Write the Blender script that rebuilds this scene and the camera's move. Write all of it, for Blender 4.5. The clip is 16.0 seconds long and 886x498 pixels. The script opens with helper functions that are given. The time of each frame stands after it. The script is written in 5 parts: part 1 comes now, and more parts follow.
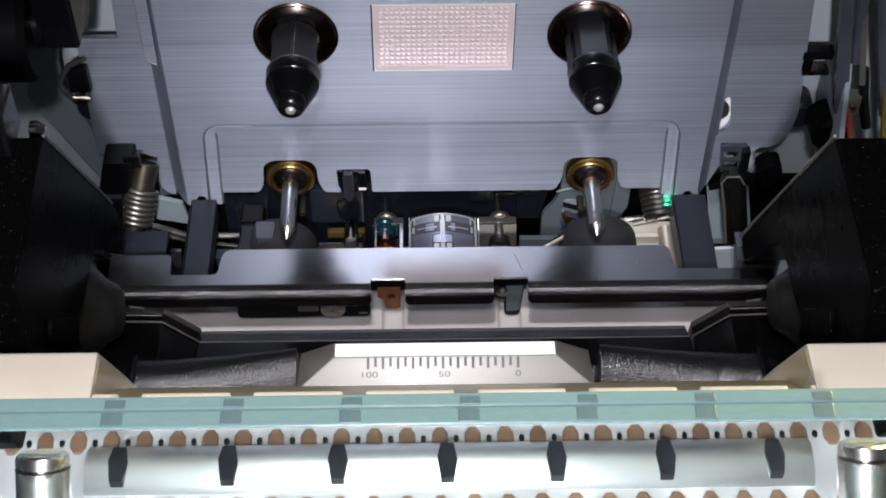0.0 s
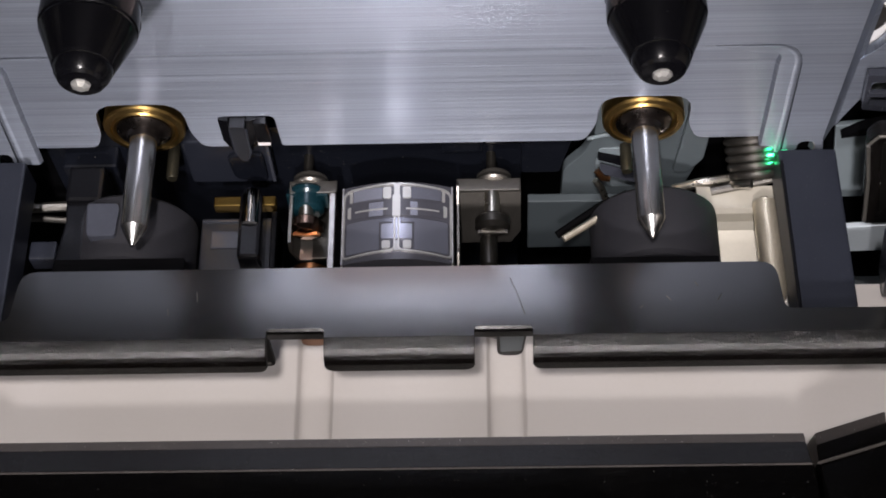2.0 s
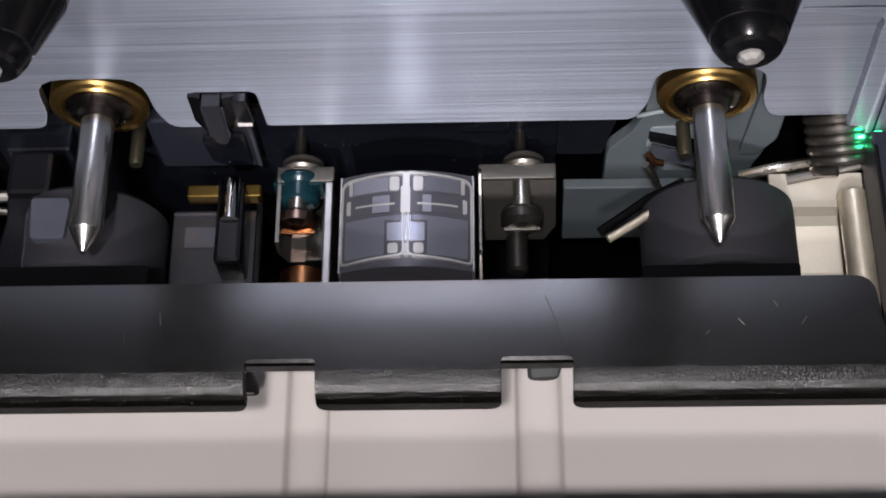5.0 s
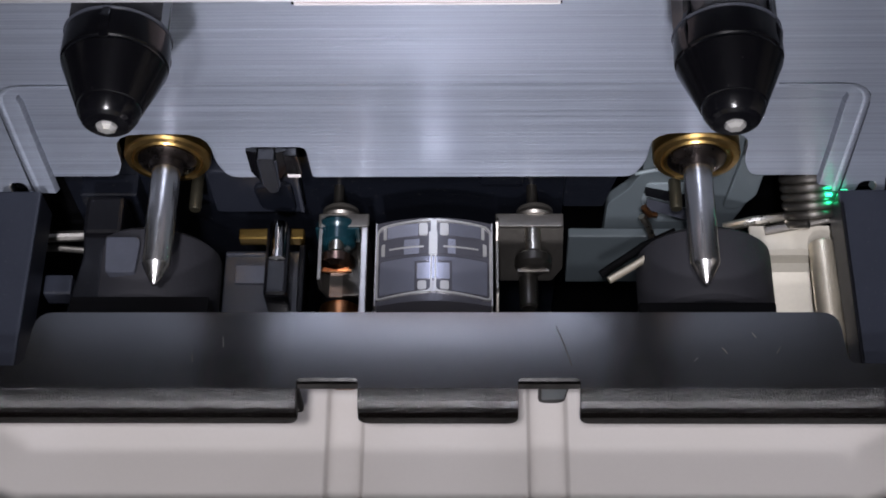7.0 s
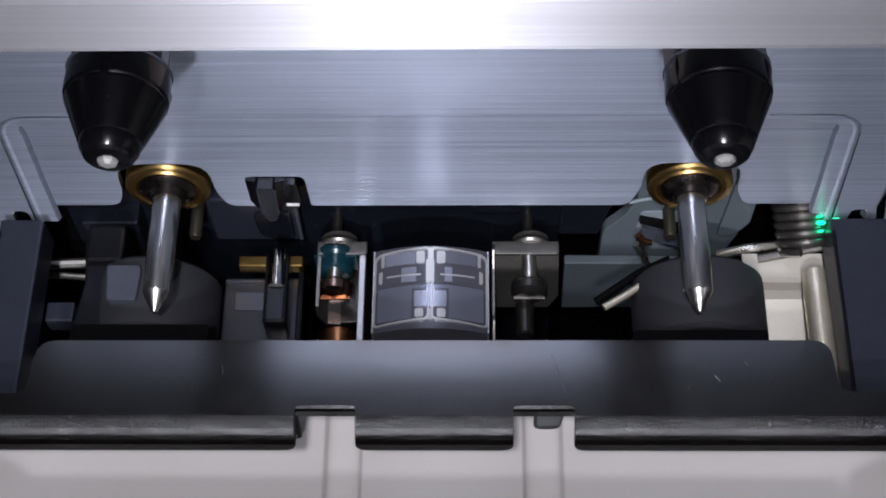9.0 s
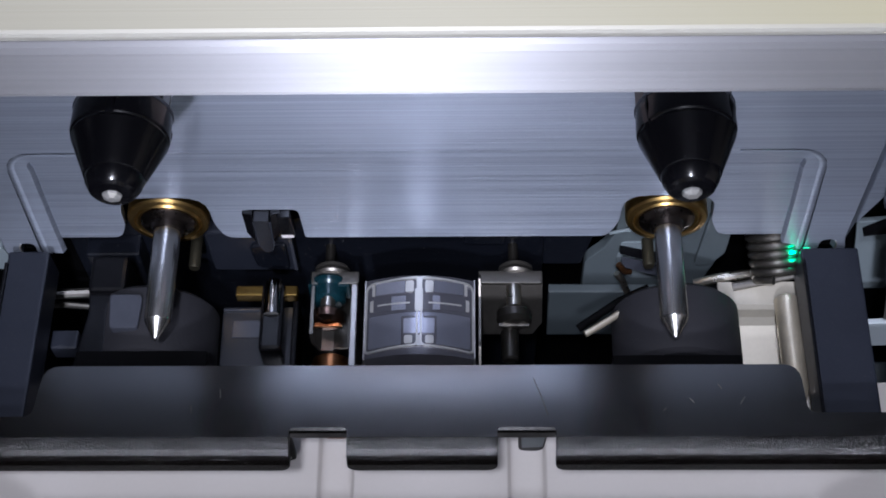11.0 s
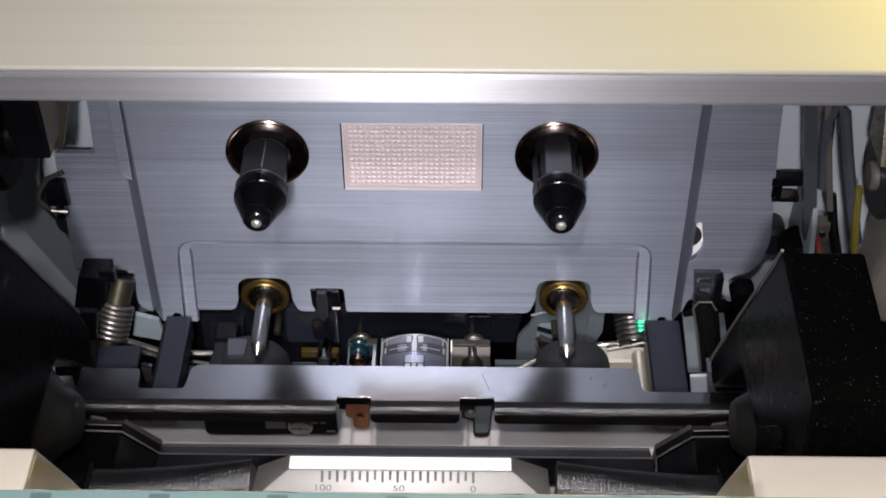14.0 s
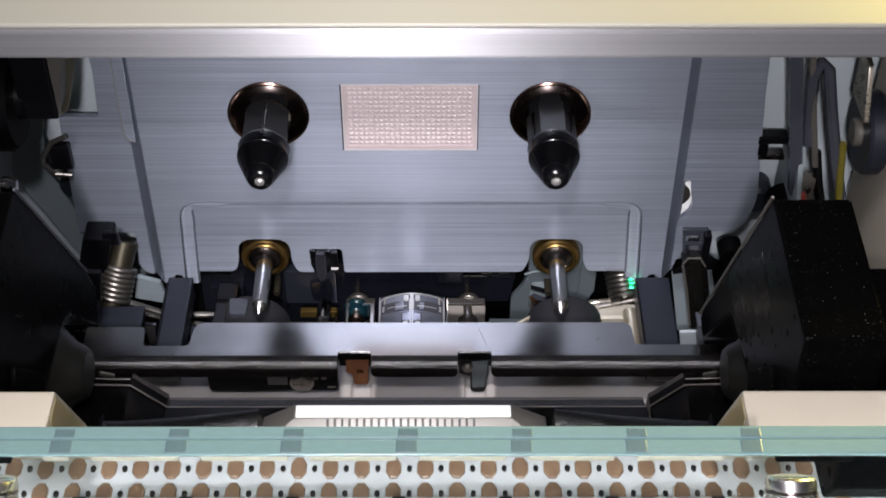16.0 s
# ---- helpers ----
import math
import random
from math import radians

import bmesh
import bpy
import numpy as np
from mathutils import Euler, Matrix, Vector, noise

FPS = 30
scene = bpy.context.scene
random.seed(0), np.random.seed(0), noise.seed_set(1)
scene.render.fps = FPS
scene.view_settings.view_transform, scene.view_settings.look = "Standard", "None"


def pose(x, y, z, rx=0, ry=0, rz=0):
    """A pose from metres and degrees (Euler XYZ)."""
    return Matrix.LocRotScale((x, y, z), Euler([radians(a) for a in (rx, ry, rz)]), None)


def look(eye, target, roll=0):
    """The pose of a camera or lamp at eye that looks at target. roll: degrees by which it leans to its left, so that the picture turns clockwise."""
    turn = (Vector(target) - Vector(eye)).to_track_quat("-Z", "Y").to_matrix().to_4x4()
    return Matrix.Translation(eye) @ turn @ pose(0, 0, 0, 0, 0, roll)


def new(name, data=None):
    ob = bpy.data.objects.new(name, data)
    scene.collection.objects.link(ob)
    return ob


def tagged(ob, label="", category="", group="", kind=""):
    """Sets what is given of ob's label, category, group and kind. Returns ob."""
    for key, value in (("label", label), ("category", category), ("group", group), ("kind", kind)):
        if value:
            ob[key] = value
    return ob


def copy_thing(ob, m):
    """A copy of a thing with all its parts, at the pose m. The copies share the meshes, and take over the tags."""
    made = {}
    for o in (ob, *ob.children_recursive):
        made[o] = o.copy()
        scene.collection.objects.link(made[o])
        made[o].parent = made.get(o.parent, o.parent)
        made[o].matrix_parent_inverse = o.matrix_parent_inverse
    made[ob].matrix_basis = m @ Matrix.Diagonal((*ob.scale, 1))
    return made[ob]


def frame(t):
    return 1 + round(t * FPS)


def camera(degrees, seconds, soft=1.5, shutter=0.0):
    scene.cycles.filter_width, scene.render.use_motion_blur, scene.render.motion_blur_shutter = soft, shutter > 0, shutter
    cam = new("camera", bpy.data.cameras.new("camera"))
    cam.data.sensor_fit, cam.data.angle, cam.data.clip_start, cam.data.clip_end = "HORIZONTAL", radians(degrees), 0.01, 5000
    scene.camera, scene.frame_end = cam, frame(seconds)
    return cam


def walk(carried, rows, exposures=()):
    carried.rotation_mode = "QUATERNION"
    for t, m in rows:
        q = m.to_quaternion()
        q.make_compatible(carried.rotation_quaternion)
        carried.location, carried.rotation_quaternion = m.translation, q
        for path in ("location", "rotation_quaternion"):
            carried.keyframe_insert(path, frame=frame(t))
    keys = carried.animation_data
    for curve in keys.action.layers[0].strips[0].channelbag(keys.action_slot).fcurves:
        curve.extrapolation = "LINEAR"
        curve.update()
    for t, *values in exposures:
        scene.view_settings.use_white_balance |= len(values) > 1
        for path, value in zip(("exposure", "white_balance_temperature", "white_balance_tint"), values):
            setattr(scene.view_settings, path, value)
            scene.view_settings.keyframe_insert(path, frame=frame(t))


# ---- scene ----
cam = camera(33.40, 16.0, soft=1.8)
PATH = [
    (0, (-0.00355, -0.16254, 0.14212), (-0.00204, -0.09751, 0.06617), 0.36),
    (0.5, (-0.01001, -0.12651, 0.12182), (-0.00685, -0.06841, 0.04049), 0.97),
    (1, (-0.00186, -0.10190, 0.10704), (-0.00091, -0.04844, 0.02254), -0.36),
    (1.5, (0.00815, -0.08673, 0.09534), (0.00695, -0.03666, 0.00878), -2.19),
    (2, (0.00724, -0.07739, 0.08890), (0.00526, -0.03002, 0.00085), -2.99),
    (2.5, (0.00507, -0.07107, 0.08585), (0.00268, -0.02558, -0.00317), -3.57),
    (3, (0.00614, -0.06758, 0.08303), (0.00383, -0.02348, -0.00669), -3.65),
    (3.5, (0.00415, -0.06288, 0.07196), (0.00157, -0.01955, -0.01813), -3.97),
    (4, (0.00741, -0.05638, 0.06551), (0.00298, -0.01428, -0.02509), -6.62),
    (6.5, (0.00450, -0.06869, 0.08209), (0.00292, -0.02292, -0.00681), -1.83),
    (7, (0.00360, -0.06917, 0.08442), (0.00157, -0.02270, -0.00410), -2.29),
    (7.5, (0.00344, -0.06854, 0.08426), (0.00136, -0.02153, -0.00398), -2.28),
    (8, (0.00350, -0.06877, 0.08400), (0.00121, -0.02158, -0.00414), -2.53),
    (8.5, (0.00376, -0.06887, 0.08538), (0.00157, -0.02158, -0.00271), -2.40),
    (11, (0.00533, -0.07222, 0.09200), (0.00323, -0.02293, 0.00502), -2.40),
    (11.5, (0.00533, -0.08086, 0.09986), (0.00341, -0.02796, 0.01502), -1.94),
    (12, (0.00376, -0.10099, 0.11384), (0.00272, -0.04280, 0.03252), -1.16),
    (12.5, (0.00642, -0.13575, 0.13083), (0.00456, -0.07108, 0.05458), -1.24),
    (13, (0.00855, -0.15831, 0.13749), (0.00674, -0.08885, 0.06558), -0.84),
    (13.5, (0.00858, -0.17161, 0.13988), (0.00690, -0.09989, 0.07020), -0.52),
    (14, (0.00748, -0.16725, 0.13865), (0.00619, -0.09452, 0.07003), -0.25),
    (14.5, (0.00530, -0.16824, 0.13726), (0.00462, -0.09574, 0.06839), -0.03),
    (15, (0.00289, -0.17080, 0.13787), (0.00265, -0.09843, 0.06886), 0.09),
    (15.5, (0.00521, -0.17453, 0.13961), (0.00552, -0.10206, 0.07070), 0.25),
    (16, (0.00424, -0.17513, 0.13909), (0.00461, -0.10279, 0.07005), 0.16),
]
EXPOSURES = [
    (0.0, 0.0, 6450, 10), (0.5, 0.15, 6600, 10), (2.0, 0.12, 6900, 10), (4.0, 0.24, 6900, 10), (6.5, 0.03, 6450, 10),
    (8.5, -0.05, 6200, 10), (11.0, -0.22, 5800, 10), (12.0, -0.18, 6450, 10), (13.0, -0.05, 6650, 10), (16.0, -0.05, 6600, 10)]
walk(cam, [(t, look(eye, target, roll)) for t, eye, target, roll in PATH], EXPOSURES)

# ---- room light and the phone torch ----
world = bpy.data.worlds.new("world")
scene.world = world
world.use_nodes = True
world.node_tree.nodes["Background"].inputs[0].default_value = (0.62, 0.70, 0.85, 1)
world.node_tree.nodes["Background"].inputs[1].default_value = 0.05
# three fixed lamps stand in for the swinging phone torch: low and far, half way, and high above the well
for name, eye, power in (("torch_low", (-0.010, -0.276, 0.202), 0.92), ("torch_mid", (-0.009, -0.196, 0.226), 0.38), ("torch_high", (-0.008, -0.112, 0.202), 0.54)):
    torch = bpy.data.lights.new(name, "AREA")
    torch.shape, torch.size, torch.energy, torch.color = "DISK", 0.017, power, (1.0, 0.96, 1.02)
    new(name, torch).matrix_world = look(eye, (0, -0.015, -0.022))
room = bpy.data.lights.new("room_lamp", "AREA")
room.shape, room.size, room.energy, room.color = "DISK", 0.03, 1.05, (1.0, 0.84, 0.22)
new("room_lamp", room).matrix_world = look((0.125, 0.035, 0.062), (0.085, -0.012, 0.037))

MM = 0.001


# ---- materials ----
def mat(name, col, rough=0.4, metal=0.0, var=0.12, scale=300.0, bump=0.0, bscale=2500.0, spec=0.5, stretch=(1, 1, 1), aniso=0.0, tangent=(1, 0, 0), rvar=0.06, coat=0.0, wear=0.0, bdist=0.0001):
    """A surface with mottled colour and gloss, fine relief, and light specks of wear."""
    m = bpy.data.materials.new(name)
    m.use_nodes = True
    nt = m.node_tree
    b = nt.nodes["Principled BSDF"]
    tc = nt.nodes.new("ShaderNodeTexCoord")
    mp = nt.nodes.new("ShaderNodeMapping")
    mp.inputs["Scale"].default_value = stretch
    nt.links.new(tc.outputs["Object"], mp.inputs["Vector"])

    def noise_tex(s, detail=4.0):
        n = nt.nodes.new("ShaderNodeTexNoise")
        n.inputs["Scale"].default_value = s
        n.inputs["Detail"].default_value = detail
        nt.links.new(mp.outputs["Vector"], n.inputs["Vector"])
        return n

    big, fine = noise_tex(scale), noise_tex(bscale, 3.0)
    mix = nt.nodes.new("ShaderNodeMix")
    mix.data_type = "RGBA"
    mix.inputs["A"].default_value = (*[c * (1 - var) for c in col], 1)
    mix.inputs["B"].default_value = (*[min(1.0, c * (1 + var)) for c in col], 1)
    add = nt.nodes.new("ShaderNodeMath")
    add.operation = "MULTIPLY_ADD"
    add.inputs[1].default_value = 0.45
    nt.links.new(fine.outputs["Fac"], add.inputs[0])
    half = nt.nodes.new("ShaderNodeMath")
    half.operation = "MULTIPLY"
    half.inputs[1].default_value = 0.55
    nt.links.new(big.outputs["Fac"], half.inputs[0])
    nt.links.new(half.outputs[0], add.inputs[2])
    nt.links.new(add.outputs[0], mix.inputs["Factor"])
    colour = mix.outputs["Result"]
    if wear:
        w = noise_tex(5200, 1.0)
        r = nt.nodes.new("ShaderNodeMapRange")
        r.inputs["From Min"].default_value, r.inputs["From Max"].default_value = 0.735, 0.78
        r.inputs["To Max"].default_value = wear
        nt.links.new(w.outputs["Fac"], r.inputs["Value"])
        m2 = nt.nodes.new("ShaderNodeMix")
        m2.data_type = "RGBA"
        m2.inputs["B"].default_value = (0.55, 0.53, 0.5, 1)
        nt.links.new(r.outputs[0], m2.inputs["Factor"])
        nt.links.new(colour, m2.inputs["A"])
        colour = m2.outputs["Result"]
    nt.links.new(colour, b.inputs["Base Color"])
    rr = nt.nodes.new("ShaderNodeMapRange")
    rr.inputs["To Min"].default_value, rr.inputs["To Max"].default_value = max(0.02, rough - rvar), rough + rvar
    nt.links.new(add.outputs[0], rr.inputs["Value"])
    nt.links.new(rr.outputs[0], b.inputs["Roughness"])
    b.inputs["Metallic"].default_value = metal
    b.inputs["Specular IOR Level"].default_value = spec
    if coat:
        b.inputs["Coat Weight"].default_value = coat
        b.inputs["Coat Roughness"].default_value = 0.08
    if bump:
        bp = nt.nodes.new("ShaderNodeBump")
        bp.inputs["Strength"].default_value = bump
        bp.inputs["Distance"].default_value = bdist
        nt.links.new(fine.outputs["Fac"], bp.inputs["Height"])
        nt.links.new(bp.outputs[0], b.inputs["Normal"])
    if aniso:
        b.inputs["Anisotropic"].default_value = aniso
        v = nt.nodes.new("ShaderNodeCombineXYZ")
        for n in range(3):
            v.inputs[n].default_value = tangent[n]
        nt.links.new(v.outputs[0], b.inputs["Tangent"])
    return m


ALU = mat("brushed_aluminium", (0.325, 0.362, 0.437), 0.42, 0.76, 0.6, 420, 0.5, 640, stretch=(0.045, 1, 9), aniso=0.82, tangent=(0, 0, 1), rvar=0.06)
ALU_EDGE = mat("machined_edge", (0.255, 0.255, 0.267), 0.50, 0.74, 0.28, 120, 0.25, 500, stretch=(0.02, 4, 6), aniso=0.97, tangent=(0, 0, 1), rvar=0.06)
GOLD_PANEL = mat("champagne_panel", (0.295, 0.286, 0.25), 0.5, 0.5, 0.06, 60, 0.15, 500, stretch=(0.02, 8, 1), aniso=0.7, tangent=(0, 1, 0))
STEEL = mat("polished_steel", (0.46, 0.45, 0.445), 0.07, 1.0, 0.05, 500, 0.015, 3000, rvar=0.02)
GROUND_STEEL = mat("ground_steel", (0.66, 0.65, 0.645), 0.24, 1.0, 0.05, 500, 0.02, 2500, rvar=0.03)
PALE_ZINC = mat("pale_zinc_sheet", (0.42, 0.47, 0.50), 0.45, 0.2, 0.08, 200, 0.05)
PIN_NICKEL = mat("aged_nickel_pin", (0.60, 0.54, 0.42), 0.42, 0.85, 0.25, 300, 0.08, 2500)
NICKEL = mat("nickel_plate", (0.62, 0.58, 0.50), 0.28, 1.0, 0.12, 400, 0.05, 2500)
BRONZE = mat("bronze_ring", (0.22, 0.145, 0.115), 0.19, 1.0, 0.25, 400, 0.05, 2500)
BRASS = mat("brass", (0.46, 0.30, 0.105), 0.32, 1.0, 0.25, 500, 0.06, 2500)
COPPER = mat("copper", (0.30, 0.135, 0.06), 0.30, 1.0, 0.3, 500, 0.1, 2500)
DARK_STEEL = mat("dark_steel", (0.09, 0.075, 0.07), 0.28, 1.0, 0.25, 500, 0.05)
ARM_BLACK = mat("worn_black_plastic", (0.0008, 0.0008, 0.0008), 0.28, 0.0, 0.4, 60, 0.08, 420, wear=0.1, spec=0.008, rvar=0.05)
BARREL_BLACK = mat("satin_black_barrel", (0.003, 0.003, 0.0025), 0.4, 0.0, 0.4, 60, 0.05, 420, wear=0.03, spec=0.25)
BLACK_GLOSS = mat("glossy_black_plastic", (0.0022, 0.0022, 0.003), 0.2, 0.0, 0.3, 300, 0.03, 1500, wear=0.03, spec=0.45, rvar=0.04)
BLACK_SATIN = mat("satin_black_plastic", (0.002, 0.002, 0.0028), 0.38, 0.0, 0.3, 300, 0.1, 2500, wear=0.05, spec=0.15)
SHAFT_BLACK = mat("satin_spindle_black", (0.016, 0.016, 0.018), 0.30, 0.0, 0.3, 300, 0.05, spec=0.9, wear=0.1)
SMOKE = mat("smoky_plastic", (0.036, 0.039, 0.05), 0.25, 0.0, 0.2, 300)
CREAM_ZINC = mat("cream_zinc_plate", (0.48, 0.45, 0.38), 0.36, 0.35, 0.12, 300, 0.05)
SPACER = mat("smoked_spacer", (0.05, 0.08, 0.088), 0.3, 0.0, 0.3, 400)
RIM = mat("worn_bezel_rim", (0.05, 0.044, 0.041), 0.4, 0.1, 0.45, 500, 0.4, 2500, wear=0.9)
RIM_DARK = mat("brown_black_rim", (0.024, 0.021, 0.0195), 0.34, 0.1, 0.4, 400, 0.3, 2500, wear=0.5)
GILT = mat("gilt_strip", (0.27, 0.175, 0.05), 0.34, 1.0, 0.3, 400, 0.06, 2500)
# copper darkened because the tab sits in the shade of the cover
TAB_COPPER = mat("shaded_copper", (0.15, 0.065, 0.03), 0.34, 0.95, 0.4, 350, 0.1, 2500)
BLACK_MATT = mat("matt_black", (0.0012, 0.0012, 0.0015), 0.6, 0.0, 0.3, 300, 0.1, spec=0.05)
BAR_BLACK = mat("black_painted_steel", (0.0009, 0.0008, 0.0008), 0.2, 0.0, 0.25, 150, 0.12, 1500, wear=0.06, rvar=0.04, spec=0.2)
LIP_BLACK = mat("black_paint_orange_peel", (0.0024, 0.0019, 0.0017), 0.19, 0.0, 0.3, 300, 0.8, 6200, wear=0.2, spec=0.45)
CRINKLE = mat("black_crinkle_paint", (0.003, 0.003, 0.003), 0.22, 0.0, 0.3, 300, 1.0, 3200, spec=0.6, bdist=0.00013, coat=0.2)
POST_GREY = mat("charcoal_plastic", (0.011, 0.0128, 0.019), 0.40, 0.0, 0.25, 250, 0.12, 2500, wear=0.08, spec=0.3)
NAVY = mat("blue_black_moulding", (0.0040, 0.0049, 0.0080), 0.34, 0.0, 0.4, 120, 0.12, 1800, wear=0.2, spec=0.3)
WORN_NICKEL = mat("worn_nickel_wire", (0.24, 0.23, 0.21), 0.38, 1.0, 0.2, 300, 0.05, 2500)
# nickel darkened in its colour for parts that lie in shade
DARK_NICKEL = mat("shaded_nickel", (0.06, 0.056, 0.05), 0.36, 0.9, 0.3, 220, 0.08, 2200)
OLIVE_STEEL = mat("olive_passivated_steel", (0.07, 0.064, 0.045), 0.38, 0.85, 0.25, 300, 0.05)
RUBBER = mat("pinch_roller_rubber", (0.0125, 0.0125, 0.0155), 0.75, 0.0, 0.2, 400, 0.35, 3500, spec=0.25)
CHASSIS = mat("grey_blue_zinc_steel", (0.155, 0.185, 0.20), 0.5, 0.0, 0.10, 150, 0.05, spec=0.4)
BRACKET_GREY = mat("grey_blue_bracket_paint", (0.072, 0.088, 0.096), 0.46, 0.0, 0.12, 150, 0.05, spec=0.4)
CHASSIS_DARK = mat("interior_shade", (0.02, 0.02, 0.021), 0.7, 0.0, 0.3, 100, 0.05, spec=0.2)
BLASTED = mat("dull_blasted_steel", (0.10, 0.095, 0.085), 0.5, 0.5, 0.3, 300, 0.1, 2500)
HEAD_RIM = mat("satin_shield_steel", (0.36, 0.35, 0.345), 0.3, 0.85, 0.15, 500, 0.03)
SPACER_DARK = mat("grey_black_plastic", (0.014, 0.015, 0.019), 0.34, 0.0, 0.25, 400, 0.05, spec=0.4)
SPRING_STEEL = mat("oiled_spring_steel", (0.17, 0.16, 0.145), 0.3, 0.95, 0.3, 300, 0.05)
PALE_RIM = mat("pale_plastic_lip", (0.72, 0.68, 0.69), 0.3, 0.0, 0.06, 400, 0.0, coat=0.4)
DULL_NICKEL = mat("dull_nickel", (0.17, 0.16, 0.145), 0.36, 0.9, 0.2, 300, 0.05)
FLOOR_GREY = mat("warm_grey_sheet", (0.455, 0.428, 0.402), 0.50, 0.0, 0.05, 120, 0.05, 3000)
SCALE_GREY = mat("silver_grey_paint", (0.095, 0.09, 0.08), 0.36, 0.25, 0.05, 200, 0.05, 3000)
LIGHT_BAR = mat("white_light_guide", (0.85, 0.85, 0.84), 0.25, 0.0, 0.03, 200, 0.0)
INK = mat("black_ink", (0.015, 0.015, 0.015), 0.6, 0.0, 0.2)
CHAMPAGNE = mat("champagne_paint", (0.27, 0.245, 0.20), 0.42, 0.0, 0.05, 150, 0.05, 3000)
# the same champagne paint, lightened for the light that falls on the ledge
LEDGE_LIT = mat("lit_champagne_paint", (0.47, 0.445, 0.41), 0.42, 0.0, 0.05, 150, 0.05, 3000)
GOLD_SIDE = mat("champagne_gloss", (0.30, 0.25, 0.12), 0.3, 0.3, 0.1, 200, 0.05)
PINK = mat("pink_white_prism", (0.62, 0.53, 0.54), 0.42, 0.0, 0.06, 400, 0.0, coat=0.15)
HEAD_GREY = mat("lapped_ferrite", (0.20, 0.207, 0.25), 0.22, 0.75, 0.12, 300, 0.03, 3500, rvar=0.05)
HEAD_PALE = mat("lapped_pale_ferrite", (0.33, 0.34, 0.405), 0.22, 0.75, 0.1, 300, 0.03, 3500, rvar=0.05)
HEAD_DARK = mat("head_resin", (0.055, 0.055, 0.066), 0.25, 0.3, 0.15, 500, 0.0)
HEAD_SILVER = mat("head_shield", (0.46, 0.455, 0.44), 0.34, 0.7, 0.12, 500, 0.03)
TEAL = mat("teal_lacquer", (0.004, 0.02, 0.027), 0.2, 0.2, 0.3, 500, 0.05)
CELL_WHITE = mat("milky_white_resin", (0.36, 0.355, 0.365), 0.35, 0.0, 0.12, 300, 0.0)
CELL_BROWN = mat("brown_resin", (0.15, 0.088, 0.055), 0.3, 0.0, 0.35, 500, 0.05)
YELLOW_WIRE = mat("yellow_grease", (0.10, 0.085, 0.012), 0.35, 0.0, 0.3, 500, 0.1)
RED_WIRE = mat("red_wire", (0.22, 0.04, 0.03), 0.4)
BLUE_WIRE = mat("blue_wire", (0.02, 0.06, 0.5), 0.4)
COVER_TOP = mat("satin_black_steel", (0.385, 0.382, 0.385), 0.18, 1.0, 0.12, 40, 0.0, 1500, rvar=0.05)
POLISHED_BAR = mat("polished_aluminium_bar", (0.62, 0.63, 0.64), 0.3, 0.95, 0.12, 60, 0.1, 900, stretch=(0.04, 1, 1), aniso=0.8, tangent=(0, 1, 0))
GLASS = bpy.data.materials.new("green_edged_glass")
GLASS.use_nodes = True
_g = GLASS.node_tree.nodes["Principled BSDF"]
_g.inputs["Base Color"].default_value = (0.86, 0.97, 0.95, 1)
_g.inputs["Transmission Weight"].default_value = 1.0
_g.inputs["Roughness"].default_value = 0.02
_g.inputs["IOR"].default_value = 1.5
GLASS_EDGE = mat("seafoam_glass_edge", (0.088, 0.142, 0.148), 0.22, 0.0, 0.22, 90, 0.0, stretch=(0.3, 1, 1), coat=0.6)


# ---- mesh helpers, all in millimetres ----
AX = {"x": (1, 2, 0), "y": (0, 2, 1), "z": (0, 1, 2)}


def place(axis, a, b, c):
    co = [0.0, 0.0, 0.0]
    i, j, k = AX[axis]
    co[i], co[j], co[k] = a, b, c
    return Vector(co)


def rnd(pts, r=0.0, n=4):
    """A polygon with its corners rounded; a point may carry its own radius."""
    out = []
    for k, p in enumerate(pts):
        rad = p[2] if len(p) > 2 else r
        p0, p1, p2 = Vector(pts[k - 1][:2]), Vector(p[:2]), Vector(pts[(k + 1) % len(pts)][:2])
        if rad <= 0:
            out.append(tuple(p1))
            continue
        u, v = (p0 - p1), (p2 - p1)
        rad = min(rad, u.length * 0.49, v.length * 0.49)
        a, c = p1 + u.normalized() * rad, p1 + v.normalized() * rad
        for s in range(n + 1):
            t = s / n
            out.append(tuple((1 - t) ** 2 * a + 2 * t * (1 - t) * p1 + t * t * c))
    return out


def circle(a, b, r, n=48):
    return [(a + r * math.cos(2 * math.pi * k / n), b + r * math.sin(2 * math.pi * k / n)) for k in range(n)]


def soften(bm, width, angle=0.6, segments=2):
    if width <= 0:
        return bm
    edges = [e for e in bm.edges if len(e.link_faces) == 2 and e.calc_face_angle(0) > angle]
    bmesh.ops.bevel(bm, geom=edges, offset=width, offset_type="OFFSET", segments=segments, profile=0.6, affect="EDGES", clamp_overlap=True)
    return bm


